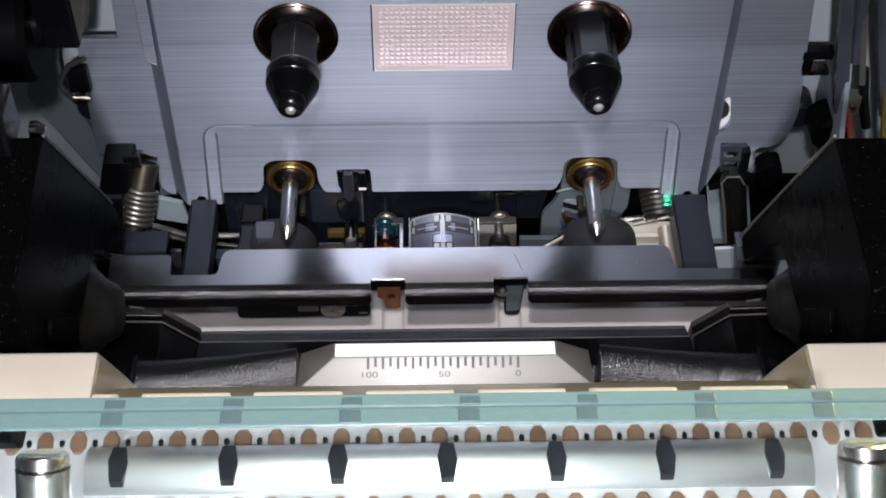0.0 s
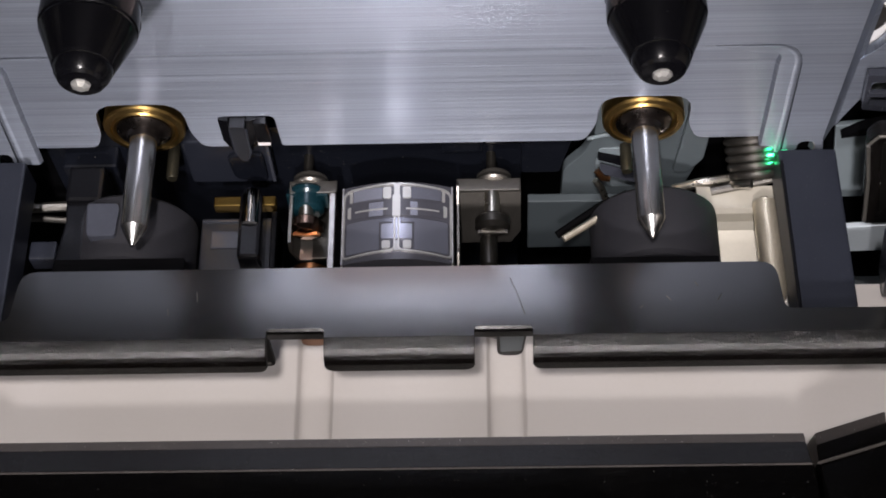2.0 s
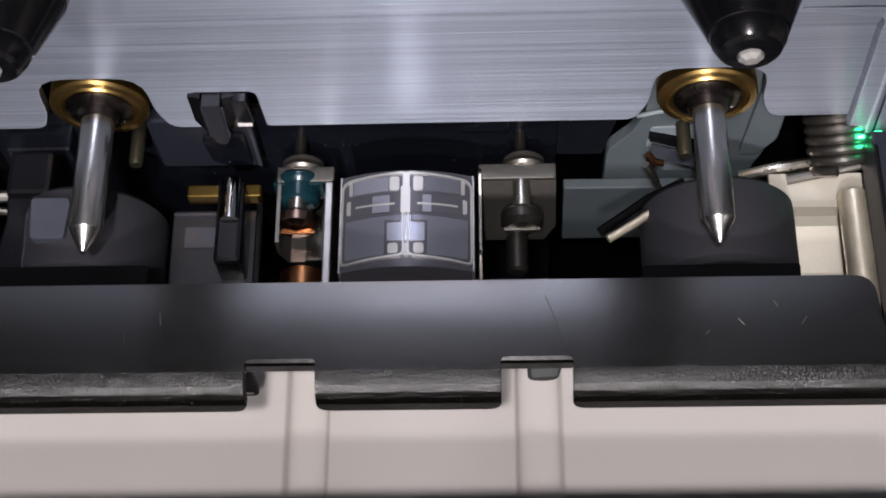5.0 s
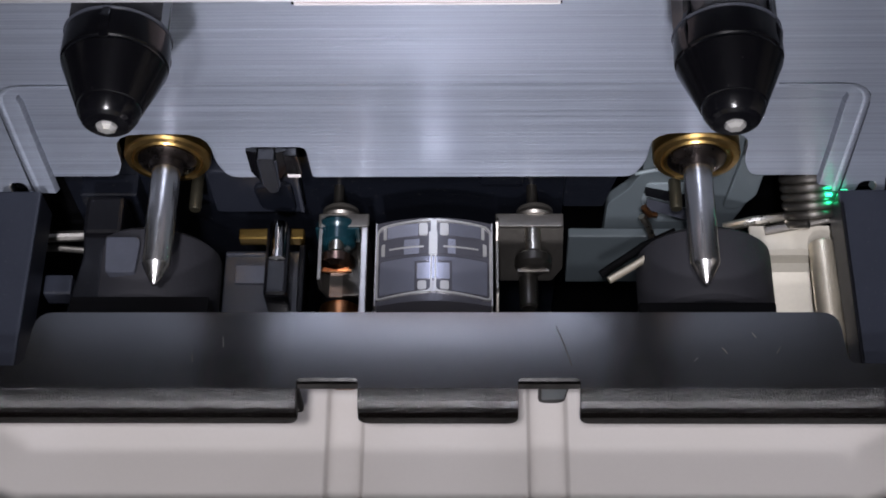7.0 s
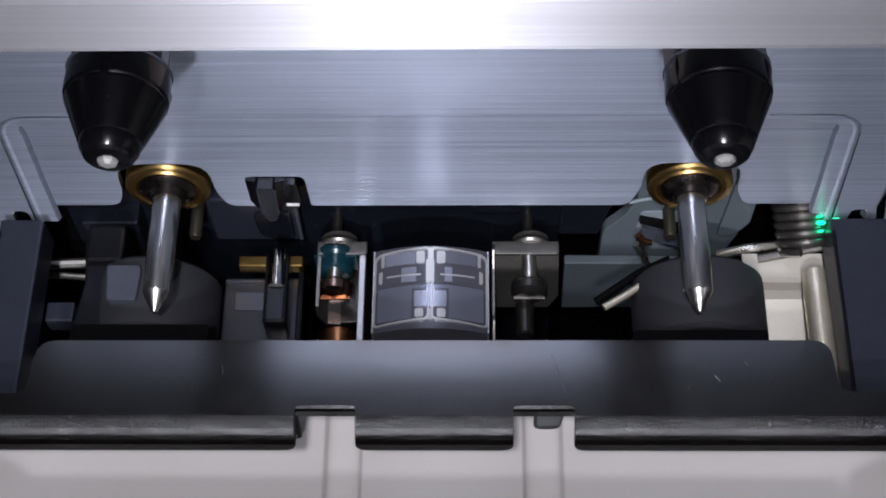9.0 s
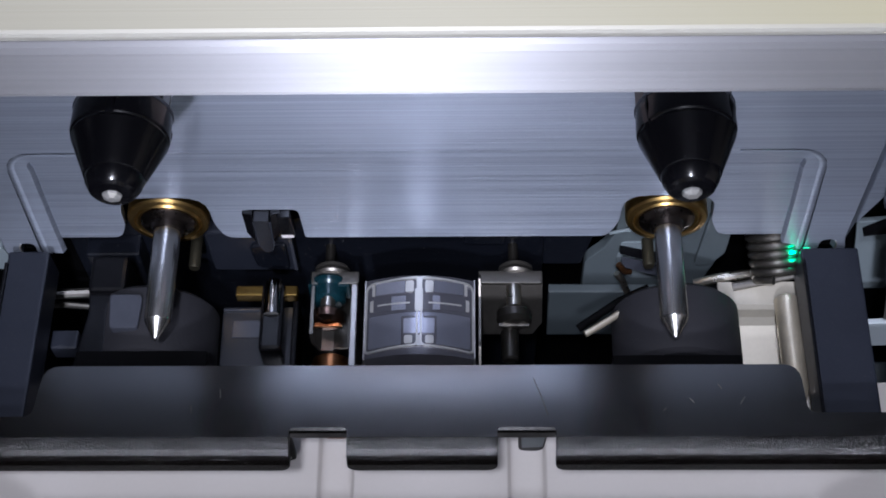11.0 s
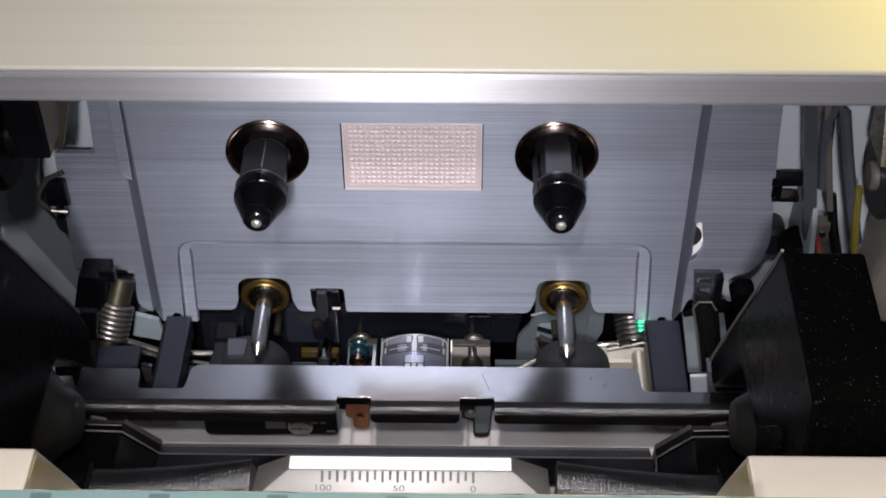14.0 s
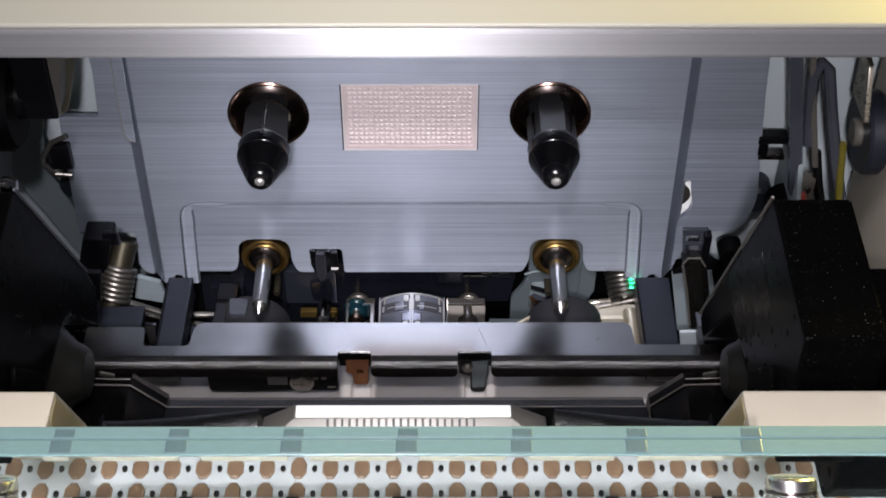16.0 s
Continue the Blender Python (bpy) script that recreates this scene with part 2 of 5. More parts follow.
def slab(axis, pts, c0, c1, holes=(), bevel=0.15):
    """A flat outline, with holes, given thickness along an axis."""
    bm = bmesh.new()
    if holes:
        edges = []
        for loop in (pts, *holes):
            vs = [bm.verts.new(place(axis, p[0], p[1], c0)) for p in loop]
            edges += [bm.edges.new((vs[k - 1], vs[k])) for k in range(len(vs))]
        bmesh.ops.triangle_fill(bm, use_beauty=True, use_dissolve=False, edges=edges)
    else:
        bm.faces.new([bm.verts.new(place(axis, p[0], p[1], c0)) for p in pts])
    ext = bmesh.ops.extrude_face_region(bm, geom=list(bm.faces))
    shift = place(axis, 0, 0, c1 - c0)
    for g in ext["geom"]:
        if isinstance(g, bmesh.types.BMVert):
            g.co += shift
    bmesh.ops.recalc_face_normals(bm, faces=list(bm.faces))
    bm.faces.layers.int.new("flat")
    return soften(bm, bevel)


def block(x0, x1, y0, y1, z0, z1, bevel=0.2):
    return slab("z", [(x0, y0), (x1, y0), (x1, y1), (x0, y1)], z0, z1, bevel=bevel)


def lathe(profile, centre, axis="y", seg=48, start=0.0, turn=360.0):
    """Turns (radius, height) pairs about an axis through centre; the heights are along that axis."""
    bm = bmesh.new()
    n = seg if turn >= 360 else seg + 1
    rings = []
    cx, cy, cz = centre
    for r, h in profile:
        ring = []
        for k in range(n):
            a = math.radians(start + turn * k / seg)
            p = place(axis, max(r, 1e-4) * math.cos(a), max(r, 1e-4) * math.sin(a), h)
            ring.append(bm.verts.new(p + Vector((cx, cy, cz))))
        rings.append(ring)
    for a, b in zip(rings, rings[1:]):
        for k in range(n if turn >= 360 else n - 1):
            bm.faces.new((a[k], a[(k + 1) % n], b[(k + 1) % n], b[k]))
    bmesh.ops.remove_doubles(bm, verts=bm.verts, dist=0.002)
    bmesh.ops.recalc_face_normals(bm, faces=list(bm.faces))
    return bm


def tube(points, r, seg=10):
    """A round wire along points."""
    bm = bmesh.new()
    pts = [Vector(p) for p in points]
    rings, side = [], None
    for k, p in enumerate(pts):
        d = (pts[min(k + 1, len(pts) - 1)] - pts[max(k - 1, 0)]).normalized()
        if side is None:
            side = d.orthogonal().normalized()
        side = (side - d * side.dot(d)).normalized()
        up = d.cross(side)
        rings.append([bm.verts.new(p + r * (math.cos(2 * math.pi * s / seg) * side + math.sin(2 * math.pi * s / seg) * up)) for s in range(seg)])
    for a, b in zip(rings, rings[1:]):
        for s in range(seg):
            bm.faces.new((a[s], a[(s + 1) % seg], b[(s + 1) % seg], b[s]))
    bm.faces.new(rings[0][::-1])
    bm.faces.new(rings[-1])
    bmesh.ops.recalc_face_normals(bm, faces=list(bm.faces))
    return bm


def leaning(bm, centre, axis):
    """Turns a mesh built along z about the centre so that it follows the axis."""
    q = Vector((0, 0, 1)).rotation_difference(Vector(axis)).to_matrix()
    bmesh.ops.rotate(bm, verts=bm.verts, cent=centre, matrix=q)
    return bm


def helix(centre, r, h0, h1, turns, axis="y", start=0.0, n=20):
    out = []
    for k in range(int(turns * n) + 1):
        t = k / (turns * n)
        a = math.radians(start) + 2 * math.pi * turns * t
        out.append(Vector(centre) + place(axis, r * math.cos(a), r * math.sin(a), h0 + (h1 - h0) * t))
    return out


def strip(axis, path, c0, c1, thick, bevel=0.0):
    """A bent sheet: an open path with thickness, drawn out along an axis."""
    pts = [Vector(p) for p in path]
    off = []
    for k, p in enumerate(pts):
        d = (pts[min(k + 1, len(pts) - 1)] - pts[max(k - 1, 0)]).normalized()
        off.append(p + Vector((-d.y, d.x)) * thick)
    return slab(axis, [tuple(p) for p in pts] + [tuple(p) for p in reversed(off)], c0, c1, bevel=bevel)


def hull(*points):
    """The convex solid round a few points."""
    bm = bmesh.new()
    bmesh.ops.convex_hull(bm, input=[bm.verts.new(p) for p in points])
    bmesh.ops.recalc_face_normals(bm, faces=list(bm.faces))
    bm.faces.layers.int.new("flat")
    return bm


def joined(*bms):
    out = bmesh.new()
    for bm in bms:
        me = bpy.data.meshes.new("tmp")
        bm.to_mesh(me)
        bm.free()
        out.from_mesh(me)
        bpy.data.meshes.remove(me)
    return out


def mesh_of(name, bm, material, base=(0, 0, 0), smooth=28):
    flat = bm.faces.layers.int.get("flat") is not None
    bmesh.ops.translate(bm, verts=bm.verts, vec=-Vector(base))
    bmesh.ops.scale(bm, verts=bm.verts, vec=(MM, MM, MM))
    me = bpy.data.meshes.new(name)
    bm.to_mesh(me)
    bm.free()
    me.materials.append(material)
    if flat and smooth == 28:
        smooth = 12
    if smooth:
        me.shade_smooth()
        me.set_sharp_from_angle(angle=radians(smooth))
    return me


BASES = {}


def thing(name, base, label, category, group="", kind=""):
    ob = new(name)
    ob.empty_display_size = 0.004
    ob.location = Vector(base) * MM
    BASES[ob] = Vector(base)
    return tagged(ob, label, category, group, kind)


def part(name, bm, material, parent, label="", smooth=28):
    """One mesh under a thing or a part of it."""
    base = BASES[parent]
    ob = new(name, mesh_of(name, bm, material, base, smooth))
    ob.parent = parent
    BASES[ob] = base
    return tagged(ob, label)


def single(name, bm, material, label, category, group="", kind="", base=(0, 0, 0), smooth=35):
    ob = new(name, mesh_of(name, bm, material, base, smooth))
    ob.location = Vector(base) * MM
    BASES[ob] = Vector(base)
    return tagged(ob, label, category, group, kind)


def moved(base):
    return Matrix.Translation(Vector(base) * MM)


# ---- setting: chassis, well floor, front panel ----
chassis = thing("wall_back", (0, 9, 0), "grey-blue zinc steel chassis sheet behind the mechanism", "chassis", kind="structure")
part("sheet", slab("y", [(-95, -95), (95, -95), (95, 33), (-95, 33)], 9, 10.5), PALE_ZINC, chassis)
# added shell out of view, its near-black colour standing for interior shade
for sx in (-1, 1):
    single("wall_side", block(min(sx * 92, sx * 94), max(sx * 92, sx * 94), -60, 9, -95, 31, 0), CHASSIS_DARK, "unseen dark side wall added to the machine", "wall", kind="structure")
single("floor", block(-92, 92, -90, 9, -97, -95, 0), CHASSIS_DARK, "unseen dark bottom added to the machine", "floor", kind="structure")

panel = thing("front_panel", (0, -29, 36.9), "thick champagne aluminium front panel above the cassette well", "panel", kind="structure")
part("face", slab("z", [(-160, -29.3), (160, -29.3), (160, 150), (-160, 150)], 36.3, 36.95, bevel=0.25), GOLD_PANEL, panel, "brushed champagne face")
part("cut_edge", slab("z", [(-160, -29.6), (160, -29.6), (160, 149), (-160, 149)], 32.1, 36.25, bevel=0.5), ALU_EDGE, panel, "bare machined aluminium edge")

# ---- mechanism plate ----
plate = thing("mechanism_plate", (0, 0, -10), "horizontally brushed aluminium deck plate carrying spindles and capstans", "plate")
R_TOP = 31.0
outer = rnd([(-41.2, R_TOP), (41.4, R_TOP), (41.5, -33.4), (42.0, -35.9, 1.2), (41.0, -35.9, 0.2), (40.9, -33.9, 0.8), (39.3, -33.9, 0.8), (39.2, -35.9, 0.2), (37.9, -35.9, 0.8), (37.0, -17.75, 3.2), (-37.0, -17.75, 3.2), (-37.9, -35.9, 0.8), (-38.2, -36.0, 0.2), (-38.2, -33.9, 0.8), (-39.7, -33.9, 0.8), (-39.8, -36.0, 0.2), (-41.4, -36.0, 0.9), (-41.2, -33.4)])
holes = [circle(-21.25, 0, 6.15), circle(21.25, 0, 6.15), [(-10.0, 5.6), (10.2, 5.6), (10.2, -6.8), (-10.0, -6.8)]]
part("main_sheet", slab("y", outer, 0, 1.2, holes=holes, bevel=0.0), ALU, plate)
low = rnd([(-36.0, -18.1, 1.6), (36.0, -18.1, 1.6), (36.0, -33.6, 0.5), (29.2, -33.6, 0.9), (28.2, -31.0, 1.2), (28.1, -26.3, 3.2), (19.5, -26.3, 3.2), (19.4, -31.0, 1.2), (18.4, -33.8, 0.9),
           (-11.3, -33.8, 0.4), (-11.5, -28.5, 0.8), (-16.7, -28.5, 0.5), (-16.3, -33.8, 0.3), (-19.0, -33.8, 0.9), (-19.9, -31.4, 1.2), (-20.1, -26.3, 3.2), (-28.4, -26.3, 3.2), (-28.6, -31.4, 1.0), (-29.4, -33.6, 0.9), (-36.0, -33.6, 0.5)])
part("lower_panel", slab("y", low, 0.45, 1.5, bevel=0.08), ALU, plate, "slightly recessed lower panel")


def recess_side(s):
    """The pressed double bevel that runs up beside the recess and turns into its top crease."""
    path = [(s * 37.7, -35.8), (s * 37.4, -28.0), (s * 37.1, -21.4)]
    path += [(s * (34.7 + 2.4 * math.cos(a)), -20.9 + 2.9 * math.sin(a)) for a in [math.pi / 2 * k / 8 for k in range(1, 9)]]
    path += [(s * 33.0, -17.97), (s * 29.0, -18.0)]
    prof = ((0.0, -0.01), (0.12, -0.06), (0.3, -0.10), (0.48, -0.07), (0.62, -0.02), (0.7, -0.012), (1.86, 0.0), (1.94, 0.012), (2.06, 0.12), (2.25, 0.46))
    bm = bmesh.new()
    rows = []
    for k, p in enumerate(path):
        q0, q1 = Vector(path[max(k - 1, 0)]), Vector(path[min(k + 1, len(path) - 1)])
        d = (q1 - q0).normalized()
        n = Vector((-d.y, d.x)) * s
        f = 0.04 if k == len(path) - 1 else 1.0 - 0.45 * max(0, k - 3) / 8
        rows.append([bm.verts.new((p[0] + n.x * o * f, y if f > 0.99 else y * (0.35 + 0.65 * f), p[1] + n.y * o * f)) for o, y in prof])
    for a, b in zip(rows, rows[1:]):
        for k in range(len(prof) - 1):
            bm.faces.new((a[k], a[k + 1], b[k + 1], b[k]))
    bmesh.ops.recalc_face_normals(bm, faces=list(bm.faces))
    return bm


part("crease", slab("x", [(-0.006, -17.6), (0.1, -17.85), (0.38, -18.45), (0.46, -18.8), (1.1, -18.8), (1.1, -17.6)], -34.8, 34.8, bevel=0.0), ALU, plate, "soft sloping crease above the lower panel", smooth=60)
for s in (-1, 1):
    part("recess_bevel", recess_side(s), ALU, plate, "rounded pressed bevel beside the recess")
    # stepped side flange: sloping wall and flat outer strip
    wall = [(s * 41.1, 0.0), (s * 41.5, 0.25), (s * 43.4, 3.05), (s * 44.0, 3.4)]
    part("step", strip("z", wall, -36.0, R_TOP, 0.9 * s), ALU, plate, "bent step between plate and flange")
fl = rnd([(-43.6, R_TOP), (-43.6, -37.0, 0.4), (-45.0, -36.6, 0.8), (-46.0, -34.6, 0.6), (-45.6, -27.4, 0.6), (-55.0, -27.2, 0.5), (-54.0, -3.0, 0.3), (-47.9, -3.0, 0.3), (-47.4, 6.0, 0.4), (-49.6, R_TOP)])
part("side_flange", slab("y", fl, 3.2, 4.2, bevel=0.1), ALU, plate)
fr = rnd([(43.6, R_TOP), (52.4, R_TOP), (54.2, 0), (56.0, -20.0, 2.0), (55.0, -25.0, 1.5), (53.2, -27.2, 1.2), (46.4, -27.0, 0.5), (45.6, -30.0, 0.4), (43.6, -36.2, 0.4), (43.6, -25.0), (45.4, -22.6, 0.8), (45.6, -21.0, 0.6), (44.8, -15.8, 0.8), (43.6, -16.5)])
part("side_flange", slab("y", fr, 3.2, 4.2, bevel=0.1), ALU, plate)
part("inlay", slab("y", rnd([(-43.3, R_TOP), (-41.4, R_TOP), (-41.9, -5.2, 0.3), (-43.6, -4.0, 0.9)]), -0.3, 0.6, bevel=0.3), ALU, plate, "narrow bright inlaid strip")

# a thin silver tube draws the highlight on the inlay's edge
part("inlay_glint", tube([(-43.25, -0.3, R_TOP), (-43.55, -0.32, -3.2), (-43.0, -0.32, -4.5), (-42.0, -0.32, -5.1)], 0.1, 6), HEAD_SILVER, plate, "highlight drawn along the inlay edge")
# pale locating post behind the right flange cut-out, and dark round bosses beside the flanges
single("locating_disc", lathe([(0, 4.25), (2.4, 4.25), (2.4, 8.9)], (42.9, 0, -20.0)), DULL_NICKEL, "grey disc behind the cut-out of the plate", "disc", base=(43, 5, -20))
single("backing_plate", block(42.6, 47.0, 4.5, 5.0, -26.0, -14.0, 0.1), LIGHT_BAR, "pale plate behind the cut-out", "plate", base=(45, 6, -20))
for x, z, r in ((-54.6, -18.5, 2.2), (56.5, -21.5, 2.6), (-51.0, -29.0, 1.6)):
    single("rivet_boss", lathe([(0, 4.0), (r * 0.8, 4.0), (r, 4.6), (r, 8.9)], (x, 0, z)), POST_GREY, "dark round boss on the grey chassis", "boss", group="bosses", base=(x, 8.9, z))

# ---- reel spindles ----
def spindle(x, fins):
    t = thing("reel_spindle", (x, 3, 0), "glossy black reel spindle with steel tip in a bronze ring", "spindle", "reel spindles")
    c = (x, 0, 0)
    part("ring", lathe([(6.15, 2.2), (6.15, -0.25), (5.95, -0.4), (5.65, -0.3), (5.45, 0.1), (5.3, 0.9), (5.2, 2.2)], c), BRONZE, t, "polished bronze ring")
    part("cup", lathe([(0, 2.6), (5.25, 2.6), (5.2, 1.6), (4.4, 1.0), (3.9, 0.6), (3.75, 0.4), (3.6, 1.2), (3.4, 2.4)], c), DARK_STEEL, t)
    body = part("shaft", lathe([(3.1, 2.5), (3.15, -0.6), (3.62, -0.8), (3.66, -7.7), (3.5, -8.1)], c, seg=6, start=26 if fins else 2), SHAFT_BLACK, t, "six-sided satin shaft", 12)
    part("collar", lathe([(1.6, -0.7), (3.4, -0.72), (3.52, -0.82), (3.48, -1.1)], c), NICKEL, body, "thin bright collar") if fins else None
    part("shoulder", lathe([(3.0, -8.0), (3.6, -8.15), (3.72, -8.4), (3.76, -10.15), (3.72, -10.35), (3.60, -10.45), (3.60, -10.6), (3.66, -10.7), (2.3, -13.95), (2.2, -14.0), (1.8, -14.0)], c, seg=48), BLACK_GLOSS, t, smooth=18)
    part("tip", lathe([(1.9, -13.9), (2.22, -14.0), (2.12, -14.5), (1.75, -15.15), (1.5, -15.35), (0.75, -15.45)], c, seg=32), BLACK_GLOSS, t, "dark end ring", 20)
    part("tip_stud", lathe([(0.78, -15.3), (0.72, -15.6), (0.35, -15.82), (0, -15.85)], c, seg=7), HEAD_SILVER, t, "bright steel stud", 10)
    part("step_ring", lathe([(3.3, -7.85), (3.68, -7.95), (3.8, -8.12), (3.6, -8.25)], c, seg=48), SMOKE, t, "rubbed shoulder edge")
    if fins:
        # nickel hairline draws the glint on the upper corner of the shaft
        part("bright_edge", tube([(x + 0.25, -1.0, 3.62), (x + 0.25, -4.0, 3.63), (x + 0.25, -7.6, 3.65)], 0.05, 6), NICKEL, t, "glint drawn along the shaft corner")
    n = 3
    for k in range(n):
        a = math.radians(90 + (0 if fins else 60) + 360 / n * k)
        bm = slab("x", rnd([(-1.6, 3.3), (-7.4, 3.5), (-9.0, 3.95, 0.3), (-10.6, 3.7), (-11.2, 1.0), (-1.6, 1.0)]), -0.32, 0.32, bevel=0.1)
        bmesh.ops.rotate(bm, verts=bm.verts, cent=(0, 0, 0), matrix=Matrix.Rotation(a - math.pi / 2, 3, "Y"))
        bmesh.ops.translate(bm, verts=bm.verts, vec=(x, 0, 0))
        part("spline", bm, BLACK_GLOSS, t)
    return t


spindle(-21.25, True)
spindle(21.25, False)

# ---- light-reflecting window ----
win = thing("reflector_window", (0, 0.8, -0.6), "pink-white plastic reflector window with a grid of small prisms", "reflector")
part("backing", block(-9.95, 10.15, 0.35, 1.4, -6.75, 5.55, 0.0), PINK, win)
frame_bm = slab("y", [(-9.9, 5.5), (10.1, 5.5), (10.1, -6.7), (-9.9, -6.7)], -0.06, 0.9, holes=[[(-9.5, 5.1), (9.7, 5.1), (9.7, -6.3), (-9.5, -6.3)]], bevel=0.0)
part("frame", frame_bm, PINK, win, "smooth rim")
part("bright_lip", slab("y", [(-10.1, 5.7), (10.3, 5.7), (10.3, -6.95), (-10.1, -6.95)], -0.1, 0.6, holes=[[(-9.92, 5.52), (10.12, 5.52), (10.12, -6.72), (-9.92, -6.72)]], bevel=0.0), PALE_RIM, win, "thin pale lip round the window")
# the shadow beside the window is a black strip at each side
part("shadow_gap", block(-10.32, -10.1, -0.04, 0.5, -6.9, 5.6, 0.0), BLACK_MATT, win, "narrow black strip for the shadow in the gap")
part("shadow_gap", block(10.3, 10.46, -0.04, 0.5, -6.9, 5.6, 0.0), BLACK_MATT, win, "narrow black strip for the shadow in the gap")
verts, faces = [], []
NX, NZ = 24, 13
for i in range(NX):
    for j in range(NZ):
        cx, cz, h = -9.3 + 18.8 * (i + 0.5) / NX, -6.2 + 11.2 * (j + 0.5) / NZ, 0.33
        k = len(verts)
        verts += [(cx - h, 0.36, cz - h), (cx + h, 0.36, cz - h), (cx + h, 0.36, cz + h), (cx - h, 0.36, cz + h),
                  (cx - h * 0.35, 0.17, cz - h * 0.35), (cx + h * 0.35, 0.17, cz - h * 0.35), (cx + h * 0.35, 0.17, cz + h * 0.35), (cx - h * 0.35, 0.17, cz + h * 0.35)]
        faces += [(k + 4, k + 5, k + 6, k + 7)] + [(k + a, k + (a + 1) % 4, k + 4 + (a + 1) % 4, k + 4 + a) for a in range(4)]
me = bpy.data.meshes.new("prism_grid")
me.from_pydata([(Vector(v) - BASES[win]) * MM for v in verts], [], faces)
me.materials.append(PINK)
grid = new("prism_grid", me)
grid.parent = win
tagged(grid, "rows of small clear prisms", kind="stuff")

# ---- capstans ----
def capstan(x):
    t = thing("capstan", (x, 2, -30.8), "polished steel capstan shaft with a pointed tip in a brass bearing", "capstan", "capstans")
    c = (x, 0, -30.8)
    part("bearing_ring", lathe([(3.95, 3.0), (3.95, 0.75), (3.8, 0.5), (3.3, 0.42), (3.15, 0.62), (2.95, 0.38), (2.7, 0.5), (2.6, 3.0)], c), BRASS, t, "grooved brass bearing ring")
    part("cup", lathe([(2.75, 1.0), (2.65, 0.35), (2.3, 0.05), (1.7, -0.1), (1.5, -0.6), (1.33, -0.7)], c), DARK_STEEL, t, "dark oil-stained cup")
    part("shaft", lathe([(1.3, 1.0), (1.3, -10.2), (1.22, -10.4), (0.25, -12.1), (0, -12.3)], c, seg=64), GROUND_STEEL, t)
    return t


cap = capstan(-24.3)
copy_thing(cap, moved((23.9, 2, -30.8)))

# ---- erase-tab sensor in the plate cut-out ----
sen = thing("tape_sensor", (-14.3, 1, -31), "small black plastic sensing finger in a plate cut-out", "sensor")
part("body", slab("y", rnd([(-17.0, -28.5), (-12.4, -28.6, 0.3), (-12.6, -31.8, 0.3), (-14.2, -34.4, 0.4), (-15.9, -34.4, 0.4), (-16.9, -32.0, 0.3)]), 0.5, 1.6, bevel=0.15), BLACK_GLOSS, sen)
part("finger", slab("y", rnd([(-15.75, -28.7), (-14.25, -28.7), (-14.3, -33.4, 0.5), (-14.7, -34.75, 0.45), (-15.3, -34.75, 0.45), (-15.7, -33.4, 0.5)]), -0.7, 0.5, bevel=0.3), SPACER_DARK, sen, "rounded grey tongue")
part("finger_rim", tube([(-15.8, -0.45, -29.4), (-15.76, -0.45, -33.4), (-15.35, -0.45, -34.75), (-15.0, -0.45, -34.9), (-14.65, -0.45, -34.75), (-14.23, -0.45, -33.4), (-14.2, -0.45, -29.4)], 0.09, 6), SMOKE, sen, "pale moulded outline")
for s in (-1, 1):
    wing = [(0.95, -0.1, -28.8), (2.1, 0.1, -28.8), (1.85, -0.5, -31.4), (1.0, -0.9, -32.2), (1.0, -0.4, -33.8), (0.95, 0.9, -28.8), (2.1, 0.9, -28.8), (1.7, 0.9, -32.2), (1.0, 0.9, -33.9)]
    part("wing", soften(hull(*[(-15.0 + s * x * 0.88, y, z + 0.25) for x, y, z in wing]), 0.07, 0.3), BLACK_GLOSS, sen)
part("hook", slab("y", rnd([(-13.5, -28.6), (-12.2, -28.6), (-12.0, -31.9), (-13.4, -31.9)], 0.2), -0.4, 0.5, bevel=0.1), BLACK_GLOSS, sen)
part("stem", slab("z", rnd([(-15.8, 2.0), (-14.4, 2.0), (-14.4, 3.5), (-15.8, 3.5)], 0.2), -44.0, -35.0), BLACK_MATT, sen)
part("white_tag", block(-13.4, -12.2, -0.35, 0.3, -32.5, -31.95, 0.05), PALE_RIM, sen, "pale tag in the cut-out")

# ---- dark moulding behind the heads ----
mould = thing("head_base_moulding", (-12, 4, -50), "black plastic moulding behind the tape heads", "moulding")
part("body", slab("y", rnd([(-36.0, -34.4), (14.6, -34.4), (18.4, -34.2), (17.0, -38.0, 0.5), (16.2, -42.5, 1.0), (12.5, -43.0), (12.5, -90), (-36.0, -90)], 0.3), 3.0, 7.5), NAVY, mould)
part("panel", slab("y", rnd([(-21.6, -34.6), (-13.0, -34.6), (-13.0, -42.4), (-21.6, -42.4)], 0.6), 1.5, 3.2, bevel=0.25), POST_GREY, mould, "blue-grey raised panel")
part("panel_lip", block(-13.25, -12.9, 1.25, 1.9, -42.0, -34.9, 0.1), SMOKE, mould, "pale rounded edge")
part("pad", slab("y", rnd([(-17.4, -36.6), (-13.6, -36.2), (-13.6, -41.8), (-17.0, -41.0)], 1.0), 1.0, 1.6, bevel=0.3), NAVY, mould, "rounded pad")
part("step", block(-34.0, -28.5, 0.6, 3.2, -48.0, -37.5, 0.3), NAVY, mould)
part("block", block(4.2, 8.4, 2.0, 3.2, -38.2, -34.6, 0.3), NAVY, mould)
part("side_wall", slab("y", rnd([(12.4, -36.6), (17.4, -36.6), (16.4, -42.6), (12.4, -42.6)], 0.4), 2.2, 3.2, bevel=0.2), NAVY, mould)
